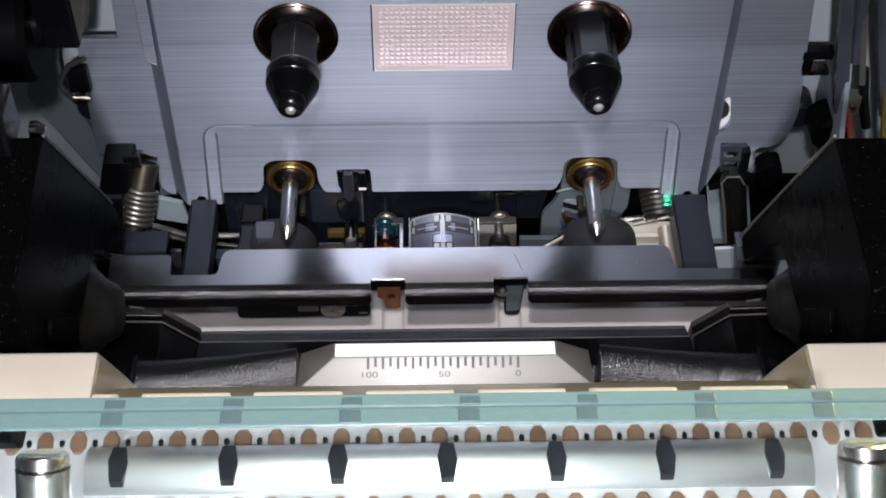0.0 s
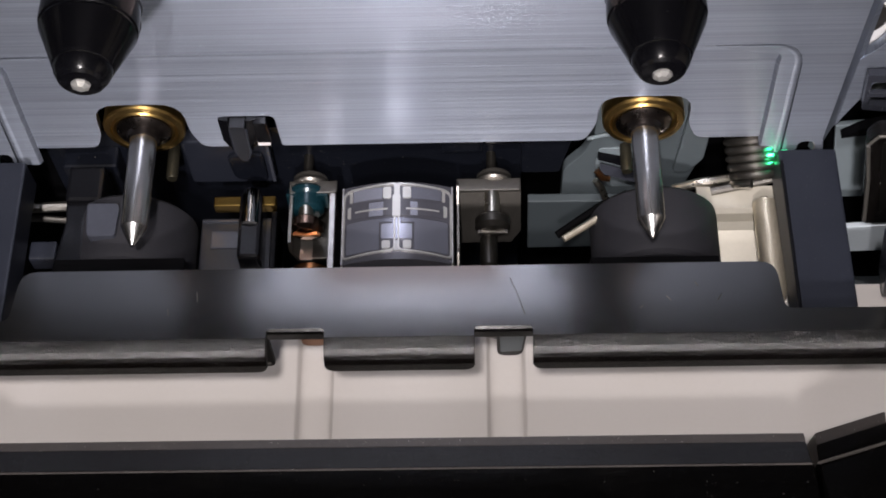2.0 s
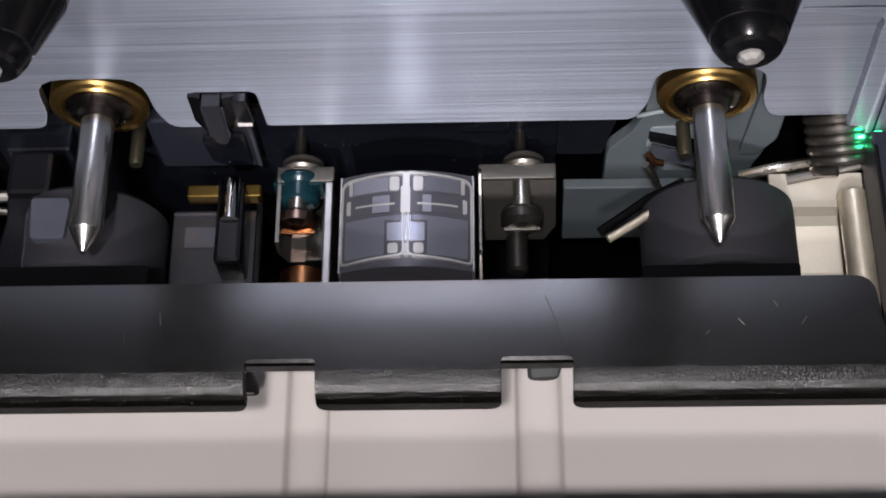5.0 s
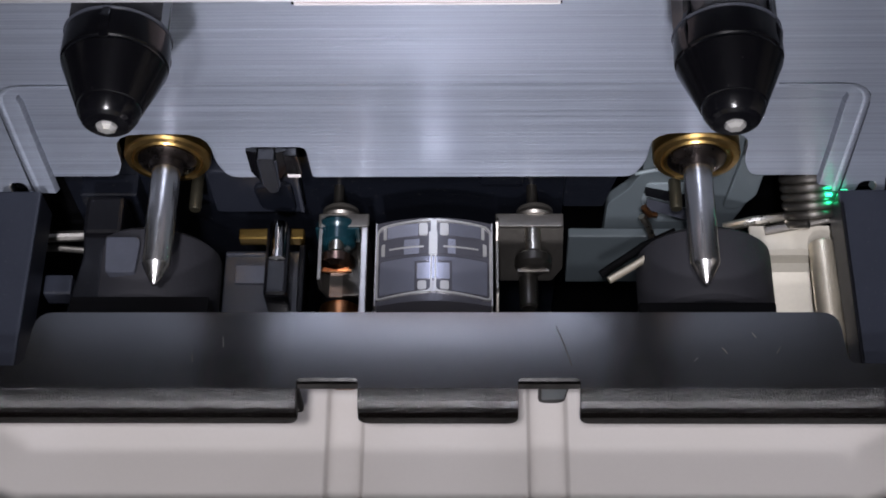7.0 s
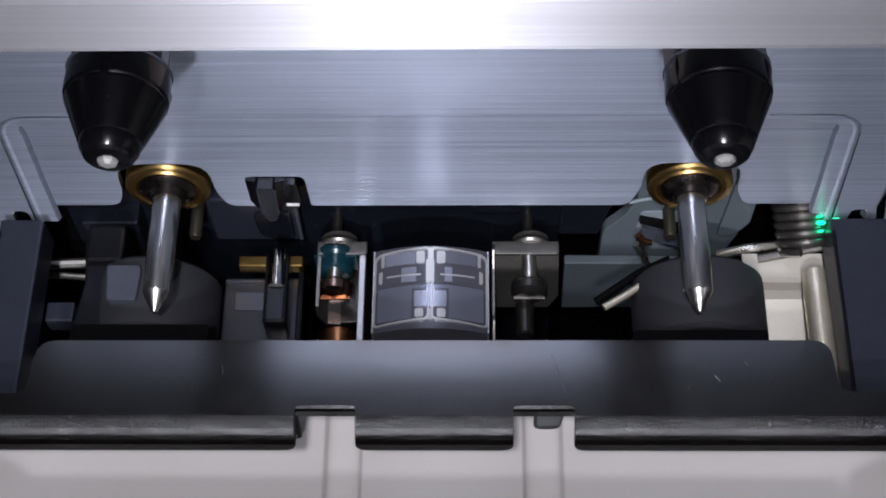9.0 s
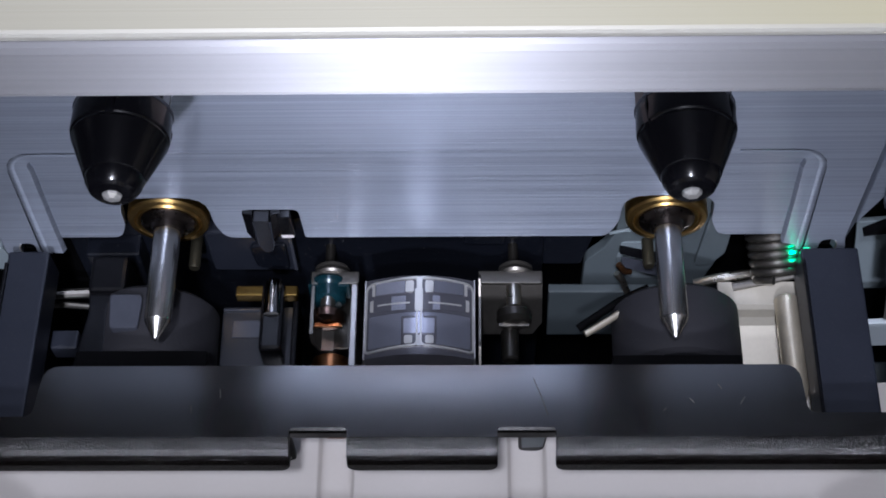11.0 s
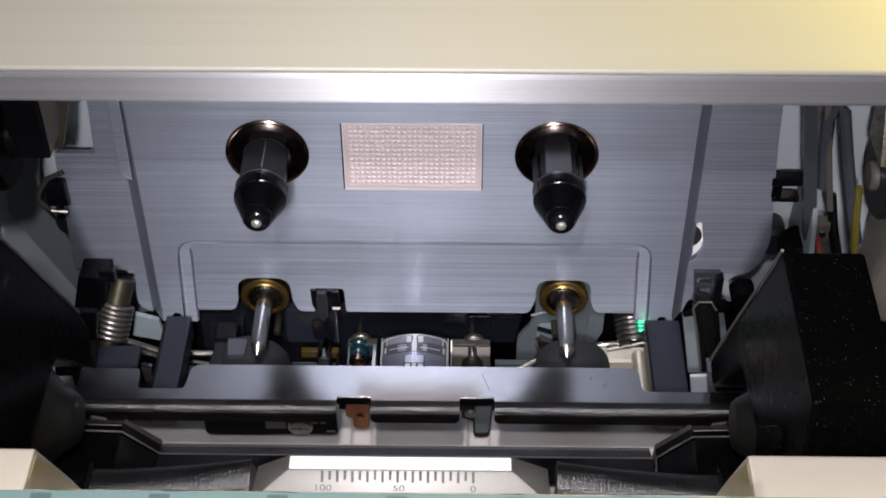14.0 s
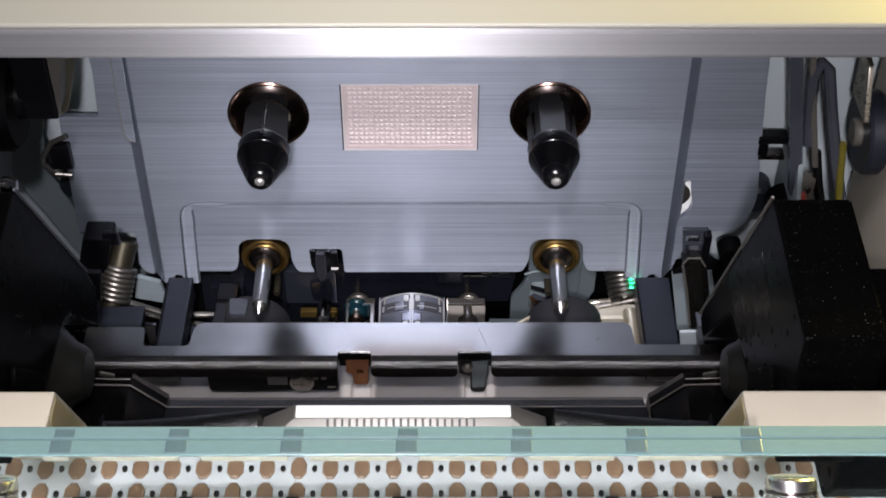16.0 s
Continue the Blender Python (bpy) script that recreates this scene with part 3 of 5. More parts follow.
for x0, x1 in ((11.6, 13.4), (14.6, 16.2)):
    part("mark", block(x0, x1, 2.0, 2.3, -35.75, -35.55, 0.04), DULL_NICKEL, mould, "thin bright line")
# black sheet added for the unlit depth behind the moulding
part("back_shade", block(-36.0, 41.0, 7.8, 8.9, -90, -34.0, 0.1), BLACK_MATT, mould)
for x, z in ((-33, -35.6), (11.0, -36.2)):
    part("rib", block(x - 2.4, x + 2.4, 1.9, 3.2, z - 0.25, z + 0.25, 0.08), BLACK_GLOSS, mould)

# ---- grey bracket behind the supply capstan ----
brk = thing("capstan_bracket", (22, 4, -45), "grey-blue steel bracket behind the pinch roller", "bracket")
part("plate", slab("y", rnd([(16.8, -50.0), (16.8, -42.0, 0.8), (18.6, -39.2, 0.8), (19.6, -36.0), (19.2, -20.0), (31.0, -20.0), (30.4, -42.0, 1.5), (28.5, -50.0)]), 2.2, 3.4), BRACKET_GREY, brk)
part("lower_plate", slab("y", rnd([(13.2, -46.6), (22.0, -46.7), (34.0, -47.0), (34.0, -56.8), (13.4, -56.8)]), 1.0, 2.0), BRACKET_GREY, brk)
part("lip", tube([(18.9, 2.0, -35.9), (20.6, 1.9, -35.1), (22.6, 1.9, -34.9)], 0.2, 8), CHASSIS, brk, "bent lip")
part("slot", slab("y", rnd([(20.2, -38.0), (25.6, -37.8), (25.6, -45.4), (21.7, -45.4), (20.0, -41.4)], 0.5), 2.05, 2.25, bevel=0.0), CHASSIS, brk, "paler sheet seen through the slot")
part("cross_bar", hull((20.1, 1.0, -38.4), (20.1, 2.0, -39.6), (25.6, 0.6, -40.4), (25.6, 2.0, -41.6), (20.1, 2.0, -38.4), (25.6, 2.0, -40.4)), BLACK_SATIN, brk, "black lever in the slot")
part("brown_bar", hull((20.4, 0.4, -40.0), (20.4, 1.6, -41.2), (25.6, 0.2, -42.4), (25.6, 1.6, -43.6), (20.4, 1.6, -40.0), (25.6, 1.6, -42.4)), SMOKE, brk, "smoky lever end")
part("copper_tip", tube([(20.0, 0.6, -39.8), (20.7, 0.2, -40.6), (21.3, 0.3, -40.9)], 0.34, 8), COPPER, brk, "copper tip")
part("wire_loop", tube([(19.9, 0.2, -41.0), (20.6, -0.2, -42.0), (21.2, -0.8, -43.6), (21.8, -1.4, -44.4)], 0.36, 8), NICKEL, brk, "bright wire end")
part("hem", slab("y", rnd([(28.6, -28.0), (31.0, -28.0), (30.9, -39.6), (29.6, -42.2), (28.0, -42.2)], 0.6), 1.7, 2.2, bevel=0.15), BRACKET_GREY, brk, "folded right edge")
for x in (-22.8, 22.8):
    single("support_pin", lathe([(0, 3.4), (0.6, 3.4), (0.6, -0.6), (0.5, -0.9), (0, -0.9)], (x, 0, -37.6), seg=24), OLIVE_STEEL, "olive passivated steel pin behind the capstan", "pin", "support pins", base=(x, 3, -37.6))

# ---- tape head ----
head = thing("magnetic_pickup", (0, -7.5, -42), "combined record and playback head with lapped grey face", "tape head")
HX, HY0, HY1 = 5.35, -3.2, -11.7


def face_z(x):
    return -34.9 - 0.045 * x * x


def faced(pts, lift, depth, holes=(), bevel=0.0):
    """A plate with its outline in plan, bent over the rounded face of the head."""
    bm = slab("z", pts, -depth, 0.0, holes, bevel=0.0)
    for k in range(-7, 8):
        bmesh.ops.bisect_plane(bm, geom=[*bm.verts, *bm.edges, *bm.faces], dist=1e-5, plane_co=(0.7 * k + 0.01, 0, 0), plane_no=(1, 0, 0))
    for v in bm.verts:
        v.co.z += lift + face_z(v.co.x)
    return bm


def face_y(v):
    """Depth along the head from a share of its length, 0 at the plate and 1 at the open end."""
    return HY0 + (HY1 - HY0) * v


def lapped(name, x0, x1, v0, v1, material, lift=0.0, r=0.05, label=""):
    a, b = face_y(v0), face_y(v1)
    part(name, faced(rnd([(x0, a), (x1, a), (x1, b), (x0, b)], r), lift, 0.9), material, head, label)


part("body", faced([(-5.25, HY0), (5.25, HY0), (5.25, HY1), (-5.25, HY1)], -0.14, 11.0), HEAD_DARK, head)
for s in (-1, 1):
    def both(x0, x1):
        return sorted((s * x0, s * x1))

    rim = rnd([(s * 0.12, face_y(0.02)), (s * 5.3, face_y(0.06), 0.9), (s * 5.3, face_y(0.95), 0.5), (s * 0.12, face_y(0.9), 0.5)], 0.25)
    hole = rnd([(s * 0.27, face_y(0.045)), (s * 5.1, face_y(0.08), 0.75), (s * 5.1, face_y(0.93), 0.35), (s * 0.27, face_y(0.88), 0.4)], 0.2)
    part("shield_frame", faced(rim, 0.1, 1.2, holes=[hole]), HEAD_SILVER, head, "bright rounded shield rim")
    part("shield_side", slab("x", [(HY0, face_z(5.3) + 0.05), (HY1, face_z(5.3)), (HY1, -46), (HY0, -46)], min(s * 5.26, s * 5.42), max(s * 5.26, s * 5.42), bevel=0.05), HEAD_RIM, head)
    lapped("pole_piece", *both(1.42, 4.3), 0.07, 0.22, HEAD_PALE if s < 0 else HEAD_GREY)
    lapped("pole_piece", *both(0.56, 1.36), 0.07, 0.215, HEAD_SILVER, 0.02, 0.2, "bright corner piece")
    lapped("pole_piece", *both(4.36, 4.66), 0.08, 0.22, HEAD_SILVER, 0.0, 0.1)
    lapped("pole_piece", *both(0.5, 4.5), 0.255, 0.44, HEAD_DARK, -0.04)
    lapped("pole_piece", *(both(1.32, 2.72) if s < 0 else both(1.3, 2.02)), 0.26, 0.44, HEAD_PALE, -0.01)
    lapped("track_line", *both(0.9, 4.1), 0.347, 0.364, HEAD_SILVER, 0.02, 0.02, "thin bright track line")
    lapped("end_stub", *both(4.35, 4.85), 0.275, 0.42, HEAD_SILVER, -0.05, 0.2)
    wide = rnd([(s * 0.48, face_y(0.478)), (s * 4.9, face_y(0.49), 0.2), (s * 4.9, face_y(0.895), 0.2), (s * 1.7, face_y(0.88)), (s * 1.7, face_y(0.525)), (s * 0.48, face_y(0.525))], 0.04)
    part("pole_piece", faced(wide, 0.0, 0.9), HEAD_GREY, head)
    lapped("pole_piece", *both(0.62, 1.42), 0.765, 0.865, HEAD_SILVER, 0.0, 0.2, "bright lower piece")
tongue = rnd([(-0.4, face_y(0.48)), (0.4, face_y(0.48)), (0.4, face_y(0.553)), (1.5, face_y(0.553)), (1.5, face_y(0.742)), (-1.5, face_y(0.742)), (-1.5, face_y(0.553)), (-0.4, face_y(0.553))], 0.04)
part("tongue", faced(tongue, 0.02, 0.9), HEAD_PALE, head, "cross-shaped pale tongue")
for x0, x1, v0, v1 in ((-0.2, 0.14, 0.03, 0.2), (-0.42, 0.34, 0.18, 0.455)):
    lapped("centre_rib", x0, x1, v0, v1, HEAD_SILVER, 0.1, 0.1, "bright divider between the tracks")
lapped("centre_stub", -0.28, 0.28, 0.77, 0.9, HEAD_RIM, 0.03, 0.1)

# ---- head mounting brackets and azimuth screws ----
def head_bracket(s):
    t = thing("head_bracket", (s * 9, -2, -42), "bent nickel bracket that carries the head", "bracket", "head brackets")
    x0, x1 = (5.75, 12.2) if s > 0 else (-11.1, -6.3)
    part("ear", slab("z", rnd([(x0, -0.6), (x1, -0.6), (x1, -2.0, 0.3), (x0, -2.0)]), -39.4, -38.9, bevel=0.1), DULL_NICKEL, t, "brighter upper edge")
    if s > 0:
        part("flange", hull((x0, -1.9, -39.2), (x1, -1.9, -39.2), (x1, -4.6, -42.6), (x1 - 1.0, -5.4, -43.6), (x0, -5.4, -43.6), (x0, -1.4, -39.6), (x1, -1.4, -39.6), (x1, -4.1, -43.0), (x1 - 1.0, -4.9, -44.0), (x0, -4.9, -44.0)), DARK_NICKEL, t, "sloping face with its shade in the colour")
        part("side_plate", slab("x", rnd([(-1.4, -38.2), (-2.2, -37.4, 0.3), (-3.6, -38.8), (-8.6, -38.8), (-9.4, -38.0, 0.3), (-13.5, -41.0), (-13.5, -47), (-1.4, -47)]), 5.75, 6.0, bevel=0.04), DULL_NICKEL, t, "thin bright cheek")
    else:
        part("flange", slab("z", rnd([(-10.9, -1.5), (-7.0, -1.5), (-7.0, -7.2), (-10.6, -7.4, 0.6)]), -43.6, -43.1, bevel=0.1), DARK_NICKEL, t)
        part("hoop", strip("y", [(-11.0, -38.9), (-11.05, -41.0), (-10.4, -42.9), (-9.0, -43.1)], -7.6, -1.6, 0.3), DULL_NICKEL, t)
        part("side_plate", slab("x", [(-2.2, -38.6), (-12.6, -38.6), (-12.6, -47), (-2.2, -47)], -7.0, -6.35, bevel=0.1), HEAD_RIM, t, "pale upright cheek beside the head")
    return t


head_bracket(1)
head_bracket(-1)


def azimuth_screw(x, teal):
    t = thing("azimuth_screw", (x, 3, -40), "slotted azimuth screw with spring washers" + (", dabbed with teal lacquer" if teal else ""), "screw", "azimuth screws")
    c = (x, 0, -40.0)
    part("shank", lathe([(0.5, 4.0), (0.5, 0.6)], c, seg=24), DARK_NICKEL, t)
    part("washer", lathe([(0.6, 0.7), (1.5, 0.65), (1.75, 0.45), (1.75, 0.25), (1.3, 0.1), (1.3, -0.05), (1.85, -0.15), (1.95, -0.4), (1.8, -0.65), (0.6, -0.7)], (x + 0.25, 0, -40.4)), DULL_NICKEL, t)
    if teal:
        part("lacquer", joined(lathe([(1.9, -1.0), (2.1, -1.3), (2.05, -1.7), (1.8, -2.0), (1.75, -3.2), (1.3, -3.6), (0.4, -3.7)], (x, 0, -40.4)), block(x - 2.0, x + 2.2, -2.3, -2.02, -41.6, -38.9, 0.1)), TEAL, t, "teal locking lacquer")
    part("neck", lathe([(0.75, -2.0), (0.75, -4.4)], (x, 0, -39.6), seg=24), NICKEL, t, "bright neck")
    part("head", lathe([(0.7, -4.2), (1.3, -4.4), (1.75, -4.8), (1.75, -5.6), (1.2, -6.0), (0.3, -6.1)], (x, 0, -40.2)), BRONZE if teal else DARK_NICKEL, t, "copper-coloured slotted head" if teal else "domed slotted head")
    part("slot_bar", block(x - 1.5, x + 1.5, -6.25, -5.95, -40.35, -40.0, 0.05), COPPER if teal else DULL_NICKEL, t)
    if not teal:
        part("tail", lathe([(0.9, -6.0), (0.9, -9.0), (0.7, -9.2), (0, -9.2)], (x - 0.4, 0, -42.0), seg=24), DARK_NICKEL, t)
    return t


azimuth_screw(-9.4, True)
azimuth_screw(9.3, False)
single("copper_spring_seat", lathe([(0.5, -8.4), (1.9, -8.4), (2.0, -9.0), (2.0, -12.6), (1.5, -12.8)], (-9.2, 0, -43.6)), COPPER, "copper spring seat below the azimuth screw", "spring seat", base=(-9.2, -10, -43))

# ---- tape guide beside the head ----
guide = thing("tape_guide", (-15.5, -6, -42), "tape guide block with a gilt strip and black pin", "guide")
part("gilt_strip", slab("y", rnd([(-18.9, -40.2), (-12.6, -40.2), (-12.6, -41.6), (-18.9, -41.6)], 0.2), -2.6, -1.5, bevel=0.12), GILT, guide, "gilt metal strip")
part("base", slab("z", rnd([(-20.4, -2.8), (-12.5, -2.8), (-12.5, -14.0), (-20.4, -14.0)], 0.2), -47, -42.4), SPACER_DARK, guide)
part("cheek", slab("x", [(-2.8, -41.0), (-13.5, -41.0), (-13.5, -46), (-2.8, -46)], -13.1, -12.5), BLACK_SATIN, guide)
part("label_plate", block(-19.3, -16.4, -6.4, -4.4, -42.45, -42.2, 0.1), SMOKE, guide, "small bluish plate")
part("pin", slab("z", rnd([(-16.0, -1.9), (-13.7, -1.9), (-13.7, -9.4), (-16.0, -9.4)], 0.5), -45, -38.6, bevel=0.4), BLACK_GLOSS, guide, "glossy black guide pin")
part("pin_core", lathe([(0, -1.8), (0.9, -1.8), (0.9, -5.6), (0, -5.6)], (-14.85, 0, -38.9), seg=32), STEEL, guide, "bright steel pin")
part("ridge", block(-20.3, -16.6, -3.4, -3.1, -42.5, -42.1, 0.08), SMOKE, guide, "pale top edge")

# ---- pinch rollers ----
def pinch_roller(x, left):
    t = thing("pinch_roller", (x, -9, -40.3), "grey rubber pinch roller below the capstan" + (" behind its arm" if left else ""), "roller", "pinch rollers")
    c = (x, 0, -40.3)
    part("tyre", lathe([(2.0, -4.4), (5.7, -4.4), (6.25, -4.9), (6.3, -5.4), (6.3, -10.9), (6.1, -11.4), (5.6, -11.8), (2.0, -11.8)], c, seg=64), RUBBER, t, "matt rubber tyre")
    part("hub", lathe([(0.6, -4.0), (2.2, -4.0), (2.2, -13.1), (0.6, -13.1)], c), BLACK_SATIN, t)
    y, a, b = (-11.6, -6.0, 6.6) if left else (-12.2, -7.0, 5.2)
    part("fork", slab("z", rnd([(x + a, y), (x + b, y), (x + b - 0.2, -17.0), (x + a + 0.2, -17.0)], 0.3), -37.5, -34.3, bevel=0.15), BLACK_MATT, t, "black fork in front of the tyre")
    part("axle", lathe([(0, -2.5), (0.7, -2.5), (0.7, -14.2), (0, -14.2)], c, seg=20), STEEL, t)
    return t


pinch_roller(-26.6, True)
pinch_roller(25.3, False)

# black arm over the take-up roller
arm = thing("roller_carrier", (-32, -7, -38), "glossy black plastic arm of the pinch roller", "arm")
part("clamp", slab("z", rnd([(-29.8, -6.0), (-26.8, -6.0), (-26.6, -6.6), (-26.8, -9.6), (-29.5, -9.6)], 0.4), -39, -33.4, bevel=0.3), SMOKE, arm, "smoky grey faceted clamp")
part("web", slab("z", rnd([(-32.6, -3.0), (-29.6, -3.0), (-29.6, -5.6), (-30.4, -6.2), (-30.2, -12.0), (-31.8, -13.6), (-33.2, -13.6), (-32.2, -7.0)], 0.4), -41, -35.2, bevel=0.25), BLACK_GLOSS, arm)
part("cheek", slab("z", rnd([(-30.4, -10.4), (-22.5, -11.4), (-22.0, -12.4), (-30.8, -12.8)], 0.3), -40, -36.2, bevel=0.2), BLACK_SATIN, arm)
part("foot", block(-36.4, -33.8, -9.4, -7.4, -40.5, -38.3, 0.2), POST_GREY, arm)
part("hinge_block", block(-32.4, -28.8, -5.0, -1.0, -40.0, -34.6, 0.4), BLACK_SATIN, arm)

# ---- torsion springs ----
spr = thing("torsion_spring", (35, -2, -37), "nickel torsion spring lit green from one side", "spring", "torsion springs")
part("coil", leaning(tube(helix((35.4, 1.2, -37.0), 2.4, 3.4, -3.4, 8, axis="z", start=250), 0.42), (35.4, 1.2, -37.0), (-0.14, 0.85, 0.51)), SPRING_STEEL, spr)
part("arm_wire", tube([(33.8, -0.6, -39.6), (32.4, -0.9, -39.4), (30.2, -1.2, -39.5), (27.6, -1.4, -40.4)], 0.5), NICKEL, spr)
part("arm_wire", tube([(37.2, -1.5, -38.4), (34.6, -1.9, -38.8), (31.2, -2.4, -39.2)], 0.46), DULL_NICKEL, spr)
sup = thing("spring_lever", (35, -8, -40), "cream nickel-plated arm with an upright pin beside the pinch roller", "arm")
part("plate", strip("x", [(-1.8, -39.3), (-4.2, -39.5), (-4.6, -39.9), (-4.8, -41.2), (-5.4, -41.9), (-9.0, -43.4), (-15.0, -43.8)], 29.8, 37.6, 0.5), CREAM_ZINC, sup)
part("pin", lathe([(0, -3.8), (0.8, -3.8), (1.2, -4.1), (1.2, -13.5), (0.9, -14.8), (0, -14.8)], (36.3, 0, -38.8), seg=28), PIN_NICKEL, sup)
single("trip_pin", tube([(16.2, -8.0, -38.4), (18.4, -6.7, -38.2), (21.0, -5.0, -38.0)], 0.36), PIN_NICKEL, "short nickel rod poking past the roller", "rod", base=(18, -7, -38))
single("black_lever", tube([(15.8, -5.6, -42.0), (20.0, -3.0, -41.0), (23.0, -1.8, -40.4)], 0.42), BLACK_MATT, "thin black lever behind the pinch roller", "lever", base=(20, -4, -40))
lspr = thing("torsion_spring", (-50, -3, -33), "bright nickel torsion spring on a dark post", "spring", "torsion springs")
LEAN, LCEN = (0.22, 0.58, 0.78), (-49.1, -1.9, -34.1)
part("coil", leaning(tube(helix(LCEN, 2.65, 3.0, -3.0, 7, axis="z", start=200), 0.43), LCEN, LEAN), DULL_NICKEL, lspr)
part("arm_wire", tube([(-50.7, -3.4, -35.6), (-48.8, -3.2, -36.8), (-46.3, -3.0, -37.9), (-42.1, -2.6, -40.4), (-37.4, -1.4, -42.0), (-33.6, -1.0, -42.5)], 0.55), WORN_NICKEL, lspr)
part("arm_wire", tube([(-50.6, -3.8, -36.8), (-48.6, -3.6, -38.0), (-46.2, -3.4, -39.1), (-42.1, -2.8, -41.6), (-37.4, -1.8, -43.6), (-33.6, -1.7, -44.5)], 0.36), WORN_NICKEL, lspr, "shaded second leg")
lpost = thing("spring_post", (-49, 3, -28), "dark plastic post that holds the spring", "post")
part("barrel", leaning(lathe([(0, -4.2), (2.1, -4.2), (2.15, 6.5), (1.8, 6.9), (0, 6.9)], LCEN, "z"), LCEN, LEAN), OLIVE_STEEL, lpost, "olive metal barrel")
part("clip", slab("y", rnd([(-52.8, -23.6), (-48.2, -23.8), (-49.6, -29.8), (-51.6, -33.0), (-53.6, -40.2), (-57.2, -40.2)], 0.5), -2.4, 2.0, bevel=0.4), BLACK_SATIN, lpost)
part("guard", slab("y", rnd([(-57.0, -26.0), (-49.4, -26.4), (-50.5, -33.5), (-51.0, -41.0), (-58.0, -41.0)], 0.6), -7.4, -6.2, bevel=0.3), BLACK_SATIN, lpost, "dark guard in front of the coil")
part("cap", leaning(lathe([(1.9, 5.6), (2.25, 5.7), (2.25, 7.2), (1.9, 7.4), (0, 7.4)], LCEN, "z", seg=32), LCEN, LEAN), OLIVE_STEEL, lpost, "worn barrel end")
part("hook", block(-49.6, -47.0, -2.2, -1.2, -25.2, -22.6, 0.2), BLACK_GLOSS, lpost)

# ---- black head cover: folded sheet with slots ----
cover = thing("head_cover", (0, -20, -29), "black steel head cover with rolled front lip and two slots", "cover")
SLOTS = ((-11.1, -5.95), (7.3, 12.5))
top = rnd([(-33.6, -15.7, 1.5), (34.4, -15.7, 1.5), (34.8, -20.4, 0.8), (49.5, -20.4), (49.5, -22.6), (12.5, -22.6), (12.5, -21.7, 0.5), (7.3, -21.7, 0.5), (7.3, -22.6),
           (-5.95, -22.6), (-5.95, -21.7, 0.5), (-11.1, -21.7, 0.5), (-11.1, -22.6), (-50.5, -22.6), (-50.5, -16.6, 0.4), (-41.4, -16.6, 0.8), (-41.2, -20.6, 0.5), (-34.2, -20.6, 0.8)])
part("top_sheet", slab("z", top, -30.0, -29.0, bevel=0.0), COVER_TOP, cover, "satin black top")
lip = [(-22.5, -29.0), (-23.1, -29.04), (-23.7, -29.2), (-24.15, -29.5), (-24.45, -29.9), (-24.65, -30.5), (-24.75, -31.6)]


def lip_piece(x0, x1):
    bm = strip("x", lip, x0, x1, 0.8, bevel=0.0)
    ends = [e for e in bm.edges if all(v.co.z < -31.3 for v in e.verts) and abs(e.verts[0].co.x - e.verts[1].co.x) < 0.01]
    bmesh.ops.bevel(bm, geom=ends, offset=0.9, offset_type="OFFSET", segments=5, profile=0.5, affect="EDGES", clamp_overlap=True)
    return bm


for x0, x1 in ((-51.0, -11.1), (-5.95, 7.3), (12.5, 50.0)):
    part("lip", lip_piece(x0, x1), LIP_BLACK, cover, "glossy rolled lip with orange-peel paint")
lip_end = [(y + 0.05, z - 0.05) for y, z in lip[:6]] + [(-24.6, -31.0), (-23.9, -31.2), (-23.6, -30.4), (-23.2, -29.95), (-22.5, -29.85)]
for x in (-11.1, -5.95, 7.3, 12.5):
    part("lip_end", slab("x", lip_end, x - 0.03, x + 0.03, bevel=0.0), BLACK_MATT, cover)
for x0, x1 in SLOTS:
    part("slot_back", strip("x", [(-21.7, -29.0), (-21.95, -29.15), (-22.05, -29.5), (-22.05, -30.6)], x0, x1, 0.5), BAR_BLACK, cover)
for x0, x1 in SLOTS:
    # black sheet added to keep the depth behind the slot dark
    part("slot_shade", block(x0 - 0.4, x1 + 0.4, -16.9, -16.4, -37.8, -30.0, 0.0), BLACK_MATT, cover)
cov2 = thing("cover_scratches", (8, -19, -29), "fine pale scratches on the black cover", "scratch", kind="stuff")
for x, y, dx, dy in ((10.6, -17.0, 1.2, -3.6), (-17.5, -18.0, 0.1, -0.9), (27.0, -17.6, 0.3, -0.5), (29.3, -18.9, -0.4, -0.6), (22.0, -20.2, 0.3, 0.3), (-20.0, -19.6, 0.1, -0.7), (24.4, -19.0, 0.4, -0.5)):
    part("scratch", tube([(x, y, -28.99), (x + dx * 0.5, y + dy * 0.45, -28.99), (x + dx, y + dy, -28.99)], 0.032, 5), WORN_NICKEL, cov2)

# hardware seen through and under the slots
tab = thing("contact_tab", (-7.6, -21, -33), "copper contact tab behind the cover slot", "tab")
part("plate", slab("y", rnd([(-10.3, -34.0), (-6.7, -34.0), (-6.9, -41.3, 0.8), (-9.3, -41.3, 0.8), (-9.4, -38.9), (-10.4, -38.4)], 0.15), -17.8, -17.3, bevel=0.1), TAB_COPPER, tab)
part("bump", lathe([(0.6, -17.7), (0.5, -18.1), (0, -18.2)], (-8.2, 0, -38.4), seg=20), TAB_COPPER, tab)
hang = thing("hanger_strap", (10.4, -17, -36), "dark steel strap with a screw behind the cover slot", "strap")
part("strap", slab("y", rnd([(7.6, -33.0), (12.6, -33.0), (11.9, -42.0, 1.0), (9.5, -42.0, 1.0), (9.4, -38.2), (7.6, -37.4)], 0.15), -18.8, -18.2, bevel=0.1), BLACK_SATIN, hang)
